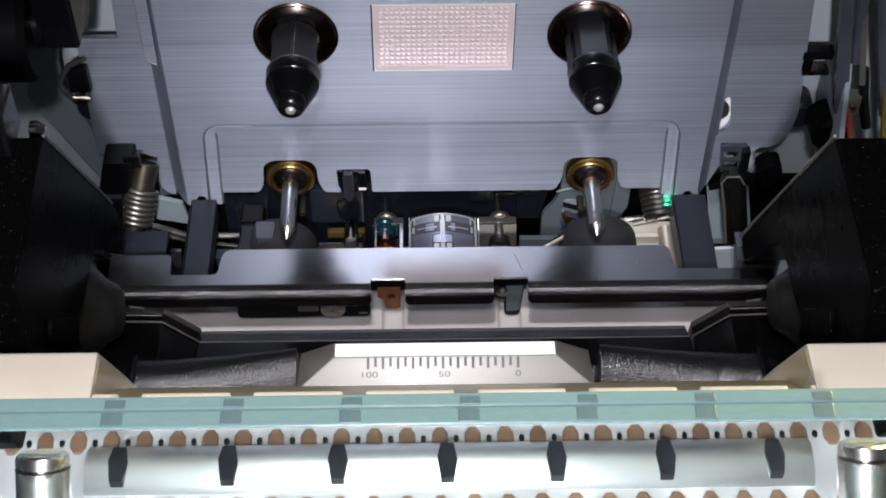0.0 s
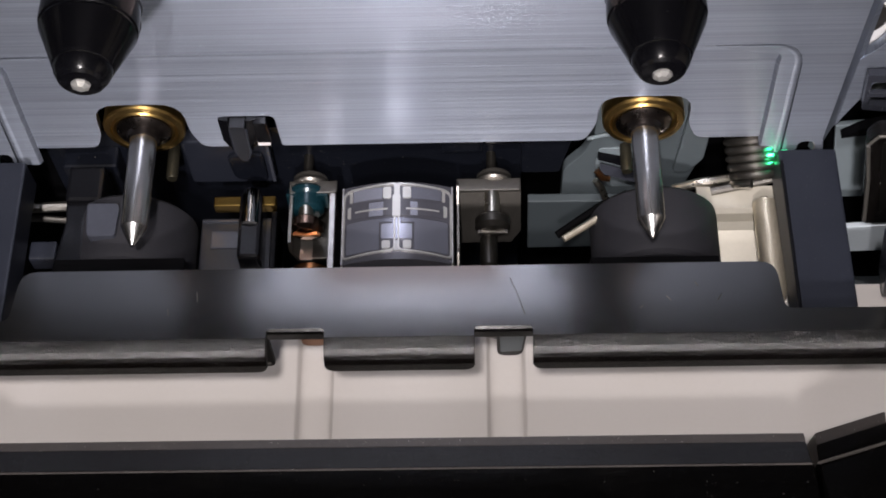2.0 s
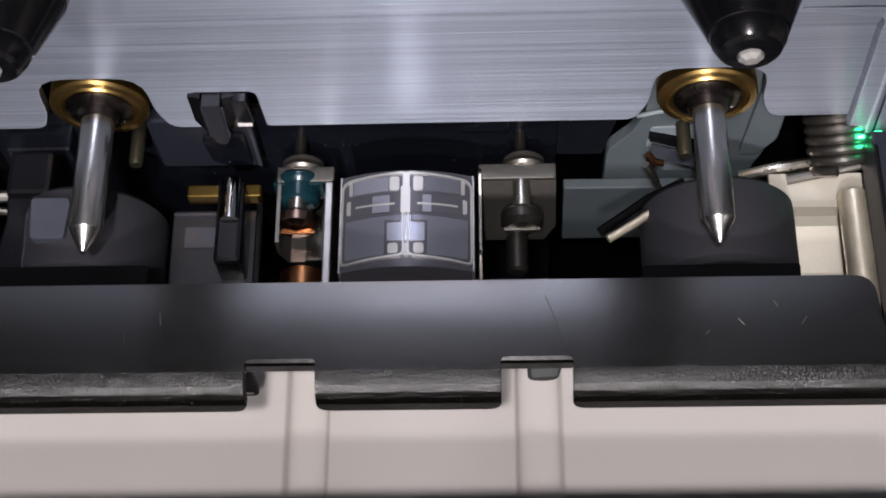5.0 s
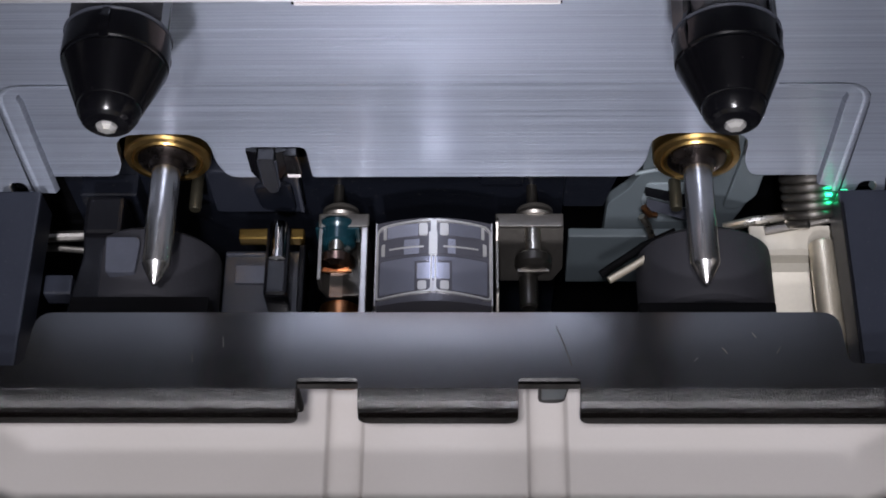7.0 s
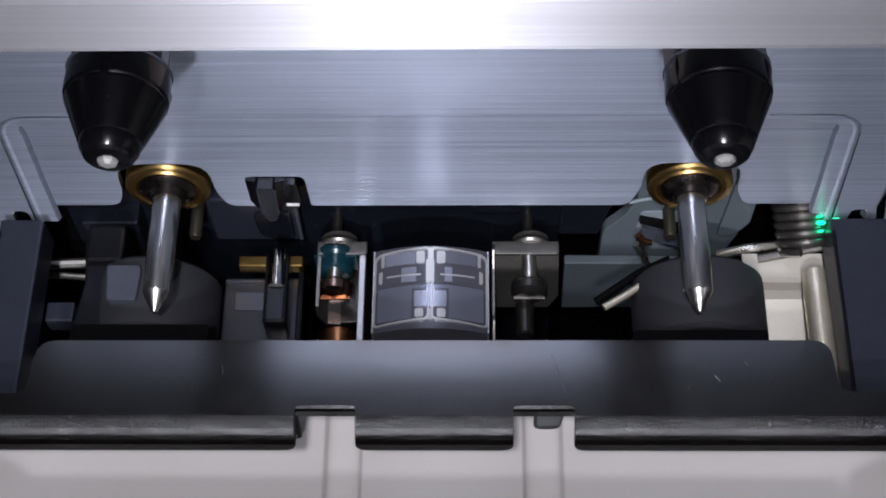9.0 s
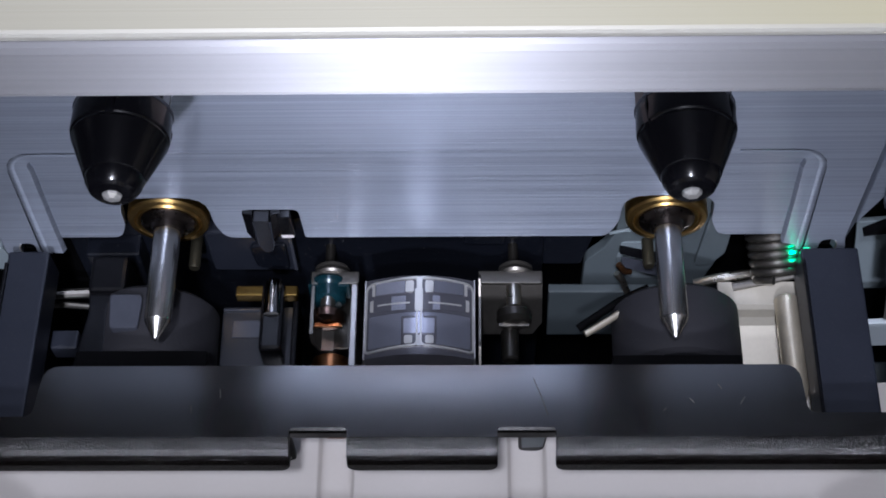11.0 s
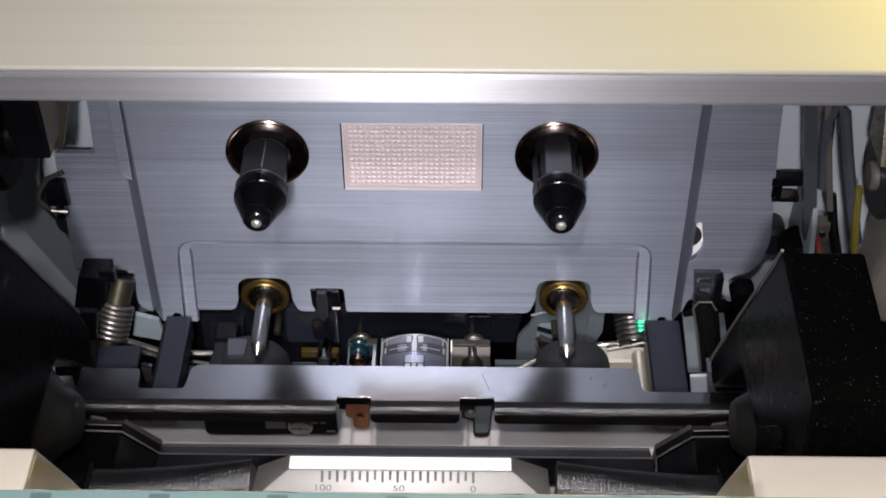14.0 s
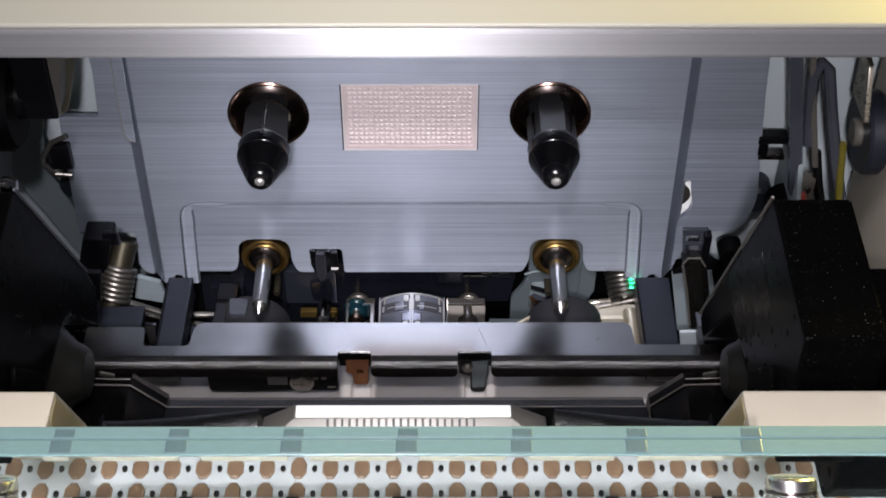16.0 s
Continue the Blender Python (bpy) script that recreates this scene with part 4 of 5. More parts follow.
part("face", slab("y", rnd([(9.6, -34.6), (12.2, -34.4), (11.8, -40.6), (9.8, -40.8)], 0.2), -18.95, -18.75, bevel=0.05), BRACKET_GREY, hang, "blue-grey face")
part("screw", lathe([(0.9, -18.7), (0.9, -19.2), (0.5, -19.5), (0, -19.5)], (9.0, 0, -35.9), seg=24), DULL_NICKEL, hang)
und = thing("switch_plate", (-21, -22, -34), "black bracket plate with a screw under the cover", "bracket")
part("plate", slab("y", rnd([(-32.0, -30.5), (-11.5, -30.5), (-11.5, -39.3, 0.8), (-32.0, -39.3, 0.8)]), -20.8, -20.2, bevel=0.15), BLACK_MATT, und)
part("screw", joined(lathe([(1.9, -20.7), (1.9, -21.1), (1.5, -21.4), (0.4, -21.5)], (-17.2, 0, -37.2)), block(-18.6, -15.8, -21.6, -21.35, -37.4, -37.1, 0.04)), DULL_NICKEL, und, "dull slotted screw")
for x0, x1, z0, z1 in ((-15.4, -14.6, -36.6, -35.8), (-14.1, -13.3, -36.6, -35.9), (-13.2, -11.9, -38.6, -38.2)):
    part("print_mark", block(x0, x1, -20.9, -20.78, z0, z1, 0.05), SCALE_GREY, und)
part("slot_window", block(-22.6, -19.4, -20.9, -20.78, -37.8, -35.6, 0.05), BLACK_GLOSS, und)

# ---- guide posts beside the cover ----
def guide_post(x0, x1, label):
    t = thing("guide_post", ((x0 + x1) / 2, -10, -34), label, "post", "guide posts")
    part("beam", slab("z", rnd([(x0, -1.2), (x1, -1.2), (x1 - 0.1, -20.4), (x0 + 0.2, -20.4)], 0.3), -37.6, -33.4, bevel=0.3), POST_GREY, t)
    m = 40.1 if x0 > 0 else -38.95
    part("stop", slab("z", rnd([(m - 1.1, 3.0), (m + 1.1, 3.0), (m + 1.1, 1.4), (m - 1.1, 1.4)], 0.2), -37.4, -32.6, bevel=0.2), BLACK_SATIN, t, "black stop behind the plate notch")
    e = m + (0.84 if x0 > 0 else -0.84)
    # silver tube as the highlight on the notch edge
    part("notch_glint", tube([(e - 0.25 * (1 if x0 > 0 else -1), -0.02, -34.1), (e, -0.02, -34.6), (e, -0.02, -35.8)], 0.09, 6), HEAD_SILVER, t, "highlight drawn along the notch edge")
    part("rail", block(x0 - 0.05, x0 + 0.3, -20.0, -2.6, -33.5, -33.0, 0.12), BLACK_SATIN, t)
    return t


guide_post(-40.4, -36.3, "narrow charcoal plastic guide post beside the cover")
guide_post(37.0, 42.6, "wide charcoal plastic guide post beside the cover")

# ---- warm grey well floor ----
wf = thing("well_floor", (0, -28, -41), "smooth warm grey sheet with two channels below the head cover", "floor", kind="structure")
FZ = -41.3
prof = [(-52.0, FZ)]
for x0, x1 in ((-9.6, -6.4), (8.6, 12.0)):
    m, w = (x0 + x1) / 2, (x1 - x0) / 2
    prof += [(x0 - 0.3, FZ), (x0 - 0.1, FZ - 0.12)] + [(m - w * math.cos(a), FZ - 0.3 - 1.1 * math.sin(a) ** 0.5) for a in [math.pi * k / 12 for k in range(1, 12)]] + [(x1 + 0.1, FZ - 0.12), (x1 + 0.3, FZ)]
prof += [(52.0, FZ), (52.0, FZ - 3), (-52.0, FZ - 3)]
part("sheet", slab("y", prof, -40.0, -12.0, bevel=0.0), FLOOR_GREY, wf, smooth=60)

# ---- black bezel round the well ----
bez = thing("well_bezel", (0, -40, -25), "glossy black moulded bezel with a trapezoid opening", "bezel")
part("front_band", slab("x", rnd([(-34.6, -27.8, 0.3), (-36.2, -24.95, 0.25), (-41.5, -24.2, 0.6), (-44.5, -26.0), (-44.5, -40), (-35.6, -40)]), -35.2, 34.6, bevel=0.15), BAR_BLACK, bez)
for s in (-1, 1):
    pts = [(s * 35.0, -25.0), (s * 39.6, -20.4), (s * 52, -20.0), (s * 52, -40), (s * 35.0, -40)]
    part("shoulder", slab("y", pts, -45.5, -35.0, bevel=0.35), BAR_BLACK, bez)
    part("chamfer", slab("y", [(s * 34.8, -27.8), (s * 38.9, -23.4), (s * 39.6, -20.6), (s * 35.0, -25.2)], -36.0, -33.6, bevel=0.1), RIM_DARK, bez, "dark worn chamfer")
    # nickel-coloured tube puts the side-lit highlight on the worn shoulder edge
    part("edge_line", tube([(s * 39.7, -35.1, -20.35), (s * 48.0, -35.1, -20.1)], 0.16), DULL_NICKEL, bez, "worn edge with its highlight in the colour")
for s in (-1, 1):
    rim_path = [(s * 34.9, -24.95), (s * 39.5, -20.25), (s * 47.0, -20.0), (s * 47.0, -20.5), (s * 39.8, -20.8), (s * 35.3, -25.4)]
    part("rim_side", slab("y", rim_path, -36.4, -34.7, bevel=0.12), BAR_BLACK, bez)
    part("rim_edge", tube([(s * 34.9, -36.3, -24.9), (s * 39.5, -36.3, -20.2), (s * 47.0, -36.3, -19.95)], 0.13, 6), RIM, bez, "worn edge")
part("rim", slab("x", [(-34.2, -28.4), (-32.9, -27.0), (-33.1, -26.6), (-33.9, -26.2), (-34.5, -27.4)], -35.0, 34.4, bevel=0.0), RIM, bez, "worn brown-grey rim")
part("rim_slope", slab("x", [(-33.95, -26.18), (-36.2, -24.92), (-36.45, -24.9), (-36.4, -26.5), (-34.6, -27.6)], -35.0, 34.4, bevel=0.08), LIP_BLACK, bez, "grainy black top of the rim")
part("worn_edge", tube([(-35.0, -36.35, -24.9), (34.4, -36.35, -24.9)], 0.09, 6), RIM, bez, "worn edge")
part("seam", block(-0.4, 0.4, -36.7, -36.2, -25.3, -24.9, 0.08), BLACK_MATT, bez)
for s in (-1, 1):
    t = thing("crinkle_rail", (s * 32, -47, -20), "black crinkle-painted rounded rail beside the scale", "rail", "crinkle rails")
    bm = bmesh.new()
    rings = []
    for k in range(9):
        u = k / 8
        x, lift = s * (20.2 + 21.6 * u), 3.2 * (1 - u) ** 1.5 + 0.2 * u
        prof = rnd([(-42.6, -20.5), (-44.2, -18.6 + lift, 1.4), (-47.2, -18.4 + lift * 0.7, 1.8), (-49.4, -19.6 + 0.2 * lift, 1.2), (-49.8, -26.0), (-42.6, -26.0)], 0, 6)
        rings.append([bm.verts.new((x, p[0], p[1])) for p in prof])
    for ra, rb in zip(rings, rings[1:]):
        for k in range(len(ra)):
            bm.faces.new((ra[k - 1], ra[k], rb[k], rb[k - 1]))
    bm.faces.new(rings[0])
    bm.faces.new(rings[-1])
    bmesh.ops.recalc_face_normals(bm, faces=list(bm.faces))
    part("bar", bm, CRINKLE, t, smooth=40)
    part("end_cap", block(min(s * 41.7, s * 42.3), max(s * 41.7, s * 42.3), -50.0, -43.6, -25.5, -18.0, 0.25), BLACK_GLOSS, t, "glossy end lip")

# ---- tape scale ----
sc = thing("tape_scale", (0, -46, -18), "silver-grey tape remaining scale with a white light bar", "scale")
body = bmesh.new()
xb, xt = 20.2, 15.3
lowr = [body.verts.new(p) for p in ((-xb, -41.0, -21.6), (xb - 0.8, -41.0, -21.6), (xb - 0.8, -49.6, -18.2), (-xb, -49.6, -18.2))]
upr = [body.verts.new(p) for p in ((-xt, -43.6, -15.9), (xt - 0.9, -43.6, -15.9), (xt - 0.9, -45.9, -16.0), (-xt, -45.9, -16.0))]
deep = [body.verts.new((v.co.x, v.co.y, -30)) for v in lowr]
body.faces.new(upr)
for k in range(4):
    body.faces.new((lowr[k], lowr[(k + 1) % 4], upr[(k + 1) % 4], upr[k]))
    body.faces.new((deep[k], deep[(k + 1) % 4], lowr[(k + 1) % 4], lowr[k]))
bmesh.ops.recalc_face_normals(body, faces=list(body.faces))
soften(body, 0.12, 0.2)
part("body", body, SCALE_GREY, sc)
part("light_bar", block(-15.1, 14.2, -45.8, -43.8, -16.4, -15.75, 0.12), LIGHT_BAR, sc, "white glowing light guide")
fd = Vector((0, -49.6 + 45.9, -18.2 + 16.0)).normalized()
fn = Vector((0, fd.z, -fd.y))
if fn.z < 0:
    fn = -fn


def on_face(x, t, h=0.02):
    return Vector((x, -45.9, -16.0)) + fd * t + fn * h


for k in range(21):
    x = -10.7 + 19.9 * k / 20
    length = 1.5 if k % 2 == 0 else 1.2
    bm = bmesh.new()
    w = 0.17
    q = [on_face(x - w, 0.1), on_face(x + w, 0.1), on_face(x + w, 0.1 + length), on_face(x - w, 0.1 + length)]
    lo = [bm.verts.new(p - fn * 0.05) for p in q]
    hi = [bm.verts.new(p) for p in q]
    bm.faces.new(hi)
    for a in range(4):
        bm.faces.new((lo[a], lo[(a + 1) % 4], hi[(a + 1) % 4], hi[a]))
    bmesh.ops.recalc_face_normals(bm, faces=list(bm.faces))
    part("tick", bm, INK, sc, smooth=0)


def numeral(text, x, t, size, parent):
    cu = bpy.data.curves.new("numeral", "FONT")
    cu.body, cu.size, cu.align_x, cu.extrude = text, size * MM, "CENTER", 0.00002
    tmp = bpy.data.objects.new("numeral_source", cu)
    scene.collection.objects.link(tmp)
    me = bpy.data.meshes.new_from_object(tmp.evaluated_get(bpy.context.evaluated_depsgraph_get()))
    bpy.data.objects.remove(tmp)
    rot = Matrix((Vector((1.5, 0, 0)), -fd, fn)).transposed().to_4x4()
    me.transform(Matrix.Translation((on_face(x, t) - BASES[parent]) * MM) @ rot)
    me.materials.clear()
    me.materials.append(INK)
    ob = new("numeral", me)
    ob.parent = parent
    return tagged(ob, "printed " + text)


numeral("100", -10.6, 2.72, 1.1, sc)
numeral("50", -0.6, 2.72, 1.1, sc)
numeral("0", 9.2, 2.72, 1.1, sc)

# ---- cassette door: champagne throat, glass pane, cell board ----
door = thing("cassette_door", (0, -66, 0), "champagne-painted cassette door frame, hinged open", "door")
for s in (-1, 1):
    prof = rnd([(-66.4, 13.4, 0.5), (-74.6, 13.4), (-74.4, 12.4), (-55.7, -11.5), (-54.9, -17.0), (-52.0, -17.0), (-59.6, -0.5)])
    x0, x1 = (38.4, 62) if s > 0 else (-62, -38.6)
    part("corner_block", slab("x", prof, x0, x1, bevel=0.3), CHAMPAGNE, door, "matt champagne corner block")
    xi = x0 if s > 0 else x1
    part("inner_cheek", slab("x", [(-66.8, 12.6), (-70.0, 12.6), (-68.6, 5.8), (-56.1, -10.6), (-54.8, -16.4), (-53.0, -16.4), (-60.0, -0.8)], xi - s * 0.05, xi + s * 0.3, bevel=0.0), GOLD_SIDE, door, "glossy golden inner cheek")
part("ledge", slab("x", rnd([(-49.7, -19.6), (-49.9, -18.4, 0.3), (-54.6, -17.2, 0.5), (-55.0, -14.0, 0.3), (-56.2, -14.0), (-56.2, -24), (-49.7, -24)], 0, 6), -38.5, 38.3, bevel=0.15), LEDGE_LIT, door, "ledge below the scale, lightened as if brightly lit")
part("ledge_gold", slab("x", [(-54.45, -17.0), (-54.6, -16.8), (-54.95, -13.8), (-54.8, -13.9)], -38.2, 38.0, bevel=0.0), GOLD_SIDE, door, "golden sloping throat")

part("cross_bar", slab("x", rnd([(-62.9, 1.6), (-72.5, 12.6), (-72.5, 11.6), (-64.2, 0.8)], 0.3), -38.4, 38.2, bevel=0.0), GOLD_SIDE, door, "golden cross bar behind the glass edge")
for k in range(8):
    x0, x1 = max(-38.3, -44.8 + 11.75 * k), min(38.1, -35.4 + 11.75 * k)
    part("comb_block", block(x0, x1, -75.8, -72.6, 12.4, 14.4, 0.3), CHAMPAGNE, door, "pale block behind the glass edge")

pane = thing("glass_plate", (0, -84, 14), "thick clear glass pane with a sea-green edge", "glass")
GZ = 20.5
part("pane", block(-62, 62, -122, -80.9, GZ - 0.5, GZ - 0.05, 0.0), GLASS, pane).visible_shadow = False
part("edge_upper", block(-62, 62, -79.05, -77.4, GZ - 0.6, GZ + 0.1, 0.25), GLASS_EDGE, pane, "sea-green polished glass edge").visible_shadow = False
part("edge_lower", block(-62, 62, -81.1, -79.1, GZ - 0.6, GZ, 0.25), GLASS_EDGE, pane, "sea-green polished glass edge").visible_shadow = False
for k in range(7):
    x = -34.2 + 11.75 * k
    sp = thing("glass_spacer", (x, -79.1, GZ), "smoky square spacer showing through the glass edge", "spacer", "glass spacers")
    part("barrel", block(x - 1.1, x + 1.1, -80.9, -79.25, GZ - 0.5, GZ + 0.06, 0.15), SPACER, sp)
    part("upper", block(x - 0.9, x + 1.2, -78.9, -77.8, GZ - 0.5, GZ + 0.16, 0.15), SPACER, sp)

# ---- cell board and polished bar under the glass ----
BZ = -13.0
board = thing("cell_board", (0, -70, BZ), "milky white board with rows of brown resin cells under the glass", "board")
part("board", block(-62, 62, -100, -55.0, BZ - 0.9, BZ, 0.1), CELL_WHITE, board)
hexa_me = mesh_of("cell", lathe([(0, 0.0), (1.12, 0.0), (1.12, 0.28), (1.0, 0.4), (0, 0.4)], (0, 0, 0), axis="z", seg=8, start=22.5), CELL_BROWN, smooth=20)
dot_me = mesh_of("dot", lathe([(0, 0), (0.36, 0), (0.33, 0.2), (0, 0.2)], (0, 0, 0), axis="z", seg=8), DARK_STEEL)
pitch = 4.07
for y in (-57.0, -61.0, -70.7, -74.9):
    for i in range(29):
        for me_, dx, nm in ((hexa_me, 0, "cell"), (dot_me, pitch / 2, "dot")):
            ob = new(nm, me_)
            ob.parent = board
            ob.location = (Vector((-46.2 - 3 * pitch + pitch * i + dx, y, BZ - 0.01)) - BASES[board]) * MM
            ob.scale = (1.0 + random.uniform(-0.06, 0.06), 1.55 + random.uniform(-0.06, 0.06), 1.0)
rail = thing("polished_bar", (0, -65, BZ), "polished aluminium bar with dark hexagonal studs under the glass", "bar")
crown = [(-61.7, BZ), (-62.0, BZ + 0.7)] + [(-62.0 - 6.2 * k / 12, BZ + 0.7 + 1.5 * math.sin(math.pi * (k / 12) ** 0.8)) for k in range(1, 12)] + [(-68.2, BZ + 0.7), (-68.5, BZ)]
part("body", slab("x", crown, -44.5, 44.0, bevel=0.0), POLISHED_BAR, rail, smooth=40)
for k in range(7):
    x = -40.5 + 13.3 * k
    part("stud", slab("z", [(x - 0.8, -63.0), (x + 0.8, -63.0), (x + 1.25, -65.3), (x + 0.8, -67.9), (x - 0.8, -67.9), (x - 1.25, -64.9)], BZ + 0.5, BZ + 2.3, bevel=0.15), SPACER_DARK, rail, "dark hexagonal stud")
for x in (-40.6, 39.8):
    t = thing("glass_bolt", (x, -83.4, GZ), "bright steel standoff bolt clamping the glass", "bolt", "glass bolts")
    c, up = (x, -83.6, GZ - 1.0), (0, 0.72, 0.69)
    part("cap", leaning(lathe([(0, 0.3), (2.1, 0.3), (2.45, 0.1), (2.6, -0.3), (2.6, -5.0), (2.3, -5.4), (0, -5.4)], c, "z", seg=48), c, up), GROUND_STEEL, t)
    part("groove", leaning(lathe([(2.61, -1.0), (2.64, -1.1), (2.64, -1.3), (2.61, -1.4)], c, "z", seg=48), c, up), DARK_STEEL, t)

# ---- door arms and hinge barrels at both sides ----
def door_arm(s):
    t = thing("door_arm", (s * 54, -35, -10), "glossy black plastic door arm beside the well", "arm", "door arms")
    if s > 0:
        prof = [(-41.4, 20.0, 1.0), (-16.4, -26.4, 0.8), (-20.0, -28.0, 0.8), (-33.0, -9.0, 1.0), (-64.0, -3.0), (-64.0, 19.0, 1.0)]
        x0, x1 = 45.0, 54.5
    else:
        prof = [(-40.5, 20.5, 1.0), (-36.5, 14.0, 1.0), (-21.0, -12.5, 1.0), (-18.0, -19.0, 0.8), (-21.0, -24.0, 0.8), (-33.0, -9.0, 1.0), (-64, -3.0), (-62.0, 19.0, 1.0)]
        x0, x1 = -66.0, -47.2
    part("lower_plate", slab("x", rnd([(-20.0, -22.0), (-30.0, -46.0), (-46.0, -46.0), (-64.0, -8.0), (-62.0, 4.0), (-33.0, 0.0)], 1.0), min(s * 53.0, s * 66.0), max(s * 53.0, s * 66.0), bevel=0.5), ARM_BLACK, t)
    part("plate", slab("x", rnd(prof), x0, x1, bevel=0.5), ARM_BLACK, t)
    xi = x0 if s > 0 else x1
    edge = [(xi - s * 0.1, p[0], p[1] + 0.1) for p in prof[:2 if s > 0 else 3]]
    # the highlight along the arm's edge is a thin grey bead
    part("edge_bead", tube(edge, 0.2, 8), BLASTED if s > 0 else SMOKE, t, "grey bead for the edge highlight")
    flare = [(0, -1.5), (3.2, -1.5), (3.8, -0.8), (4.4, 0.4), (6.2, 2.2), (8.6, 4.2), (9.8, 6.2), (10.0, 9.0), (10.0, 12.0)]
    part("barrel", lathe([(r, s * h) for r, h in flare], (s * 45.6, -38.5, -15.0), "x"), BARREL_BLACK, t, "flared satin hinge barrel")
    part("pivot_pin", tube([(s * 43.5, -30.6, -24.6), (s * 45.2, -31.6, -22.9)], 0.32), NICKEL, t)
    part("inner_rib", slab("x", rnd([(-48, -4), (-56, 6), (-58, 4), (-50, -8)], 0.5), min(xi - s * 0.6, xi), max(xi - s * 0.6, xi), bevel=0.2), ARM_BLACK, t)
    return t


door_arm(1)
door_arm(-1)

# ---- dark block and fingers at the take-up side of the cover ----
blk = thing("latch_block", (-44, -14, -34), "dark plastic latch block beside the guide post", "block")
part("body", slab("y", rnd([(-50.2, -33.4), (-43.2, -33.1), (-43.4, -35.0), (-44.4, -38.6), (-51.3, -39.5)], 0.4), -12.4, -8.0, bevel=0.3), POST_GREY, blk)
part("hook", slab("y", rnd([(-42.4, -32.0), (-40.6, -32.2), (-41.1, -38.2), (-44.0, -38.2), (-43.8, -37.2), (-42.2, -37.0)], 0.2), -13.4, -12.6, bevel=0.15), BLACK_GLOSS, blk)
for z in (-30.1, -32.5):
    part("bright_edge", tube([(-55.0, -14.0, z), (-52.0, -14.1, z + 0.15), (-49.8, -14.2, z + 0.1)], 0.2), NICKEL, blk)
part("finger", slab("y", rnd([(-55.4, -29.9), (-49.5, -29.7), (-49.8, -34.0), (-56.0, -34.0)], 0.3), -13.9, -10.0, bevel=0.3), BLACK_SATIN, blk)

# ---- levers at the supply side ----
lev = thing("latch_lever", (45, -8, -32), "dark speckled latch lever with a rounded end and worn edges", "lever")
part("blade", slab("y", rnd([(43.7, -26.8, 1.0), (44.4, -25.2, 0.8), (46.6, -25.3, 0.9), (47.8, -27.6, 0.8), (49.6, -37.4), (49.2, -41.8), (46.6, -41.8)]), -5.0, -3.2, bevel=0.35), LIP_BLACK, lev)
part("recess", slab("y", rnd([(44.9, -26.2, 0.5), (46.6, -26.3, 0.5), (48.6, -37.0, 0.6), (47.6, -39.4, 0.5)]), -5.12, -4.9, bevel=0.0), BARREL_BLACK, lev, "dark olive hollow")
part("edge_bead", tube([(43.75, -5.0, -27.0), (45.1, -5.0, -33.0), (46.5, -5.0, -41.0)], 0.2, 6), BLASTED, lev, "rubbed edge")
part("top_bead", tube([(43.8, -5.0, -26.6), (44.4, -5.0, -25.4), (46.4, -5.0, -25.4), (47.4, -5.0, -27.2)], 0.16, 6), BLASTED, lev, "rubbed edge")
ft = thing("lever_foot", (49, -13, -36), "smoky brown plastic foot with a small window", "foot")
part("body", slab("y", rnd([(45.5, -31.6), (51.8, -31.6), (52.8, -40.0), (46.8, -40.1)], 0.4), -14.0, -11.0, holes=[[(47.5, -32.5), (50.1, -32.5), (50.4, -34.6), (47.8, -34.6)]], bevel=0.2), SMOKE, ft)
part("step", block(47.0, 51.6, -14.5, -13.9, -36.0, -35.4, 0.15), SMOKE, ft)
part("window_back", block(47.2, 50.6, -12.4, -12.0, -34.8, -32.3, 0.0), BLACK_MATT, ft)
shim = thing("pale_tab", (51, -12, -36), "pale zinc tab beside the lever", "tab")
part("tab", slab("y", rnd([(51.0, -32.0), (52.3, -32.0), (53.2, -34.2), (51.9, -35.4)], 0.15), -13.4, -12.8), PALE_ZINC, shim)
ov = thing("stop_buffer", (51.5, 1, -29), "black rubber stop buffer below the flange", "buffer")
part("pad", slab("y", rnd([(50.4, -29.3, 0.8), (51.9, -27.8, 1.0), (54.3, -27.8, 1.2), (54.8, -31.0, 1.2), (52.1, -33.4, 1.0)]), -0.6, 3.0, bevel=0.6), BLACK_MATT, ov)
brk2 = thing("flange_bracket", (47, 1, -29), "smoky dark bracket frame under the flange", "bracket")
part("frame", slab("y", rnd([(44.5, -25.8), (48.8, -25.8), (49.6, -32.3), (45.1, -31.5)], 0.2), 2.0, 2.8, holes=[[(45.1, -27.0), (47.3, -27.0), (47.9, -31.2), (45.6, -30.8)]], bevel=0.1), SMOKE, brk2)
part("bar", block(45.0, 48.6, 1.6, 2.1, -28.9, -28.2, 0.1), SMOKE, brk2)
part("post", block(48.0, 49.2, 0.6, 2.4, -32.0, -25.9, 0.25), BLACK_SATIN, brk2)
part("lower_edge", slab("y", rnd([(43.6, -34.8), (45.5, -33.0), (50.0, -31.4), (51.1, -32.4), (50.4, -33.6), (46.4, -34.2)], 0.2), 0.8, 1.8, bevel=0.1), BLACK_MATT, brk2)
sheetR = thing("support_sheet", (45, 4, -42), "grey-blue steel support sheet between the posts", "sheet")
part("upper", slab("y", rnd([(44.2, -37.8), (51.0, -37.0), (54.0, -52.0), (46.7, -52.1)], 0.2), 4.2, 4.8), CHASSIS, sheetR)
part("lower", slab("y", rnd([(45.1, -43.2), (51.5, -42.6), (52.4, -48.0), (45.9, -48.4)], 0.15), -4.6, -4.0), PALE_ZINC, sheetR, "bright bent tab")
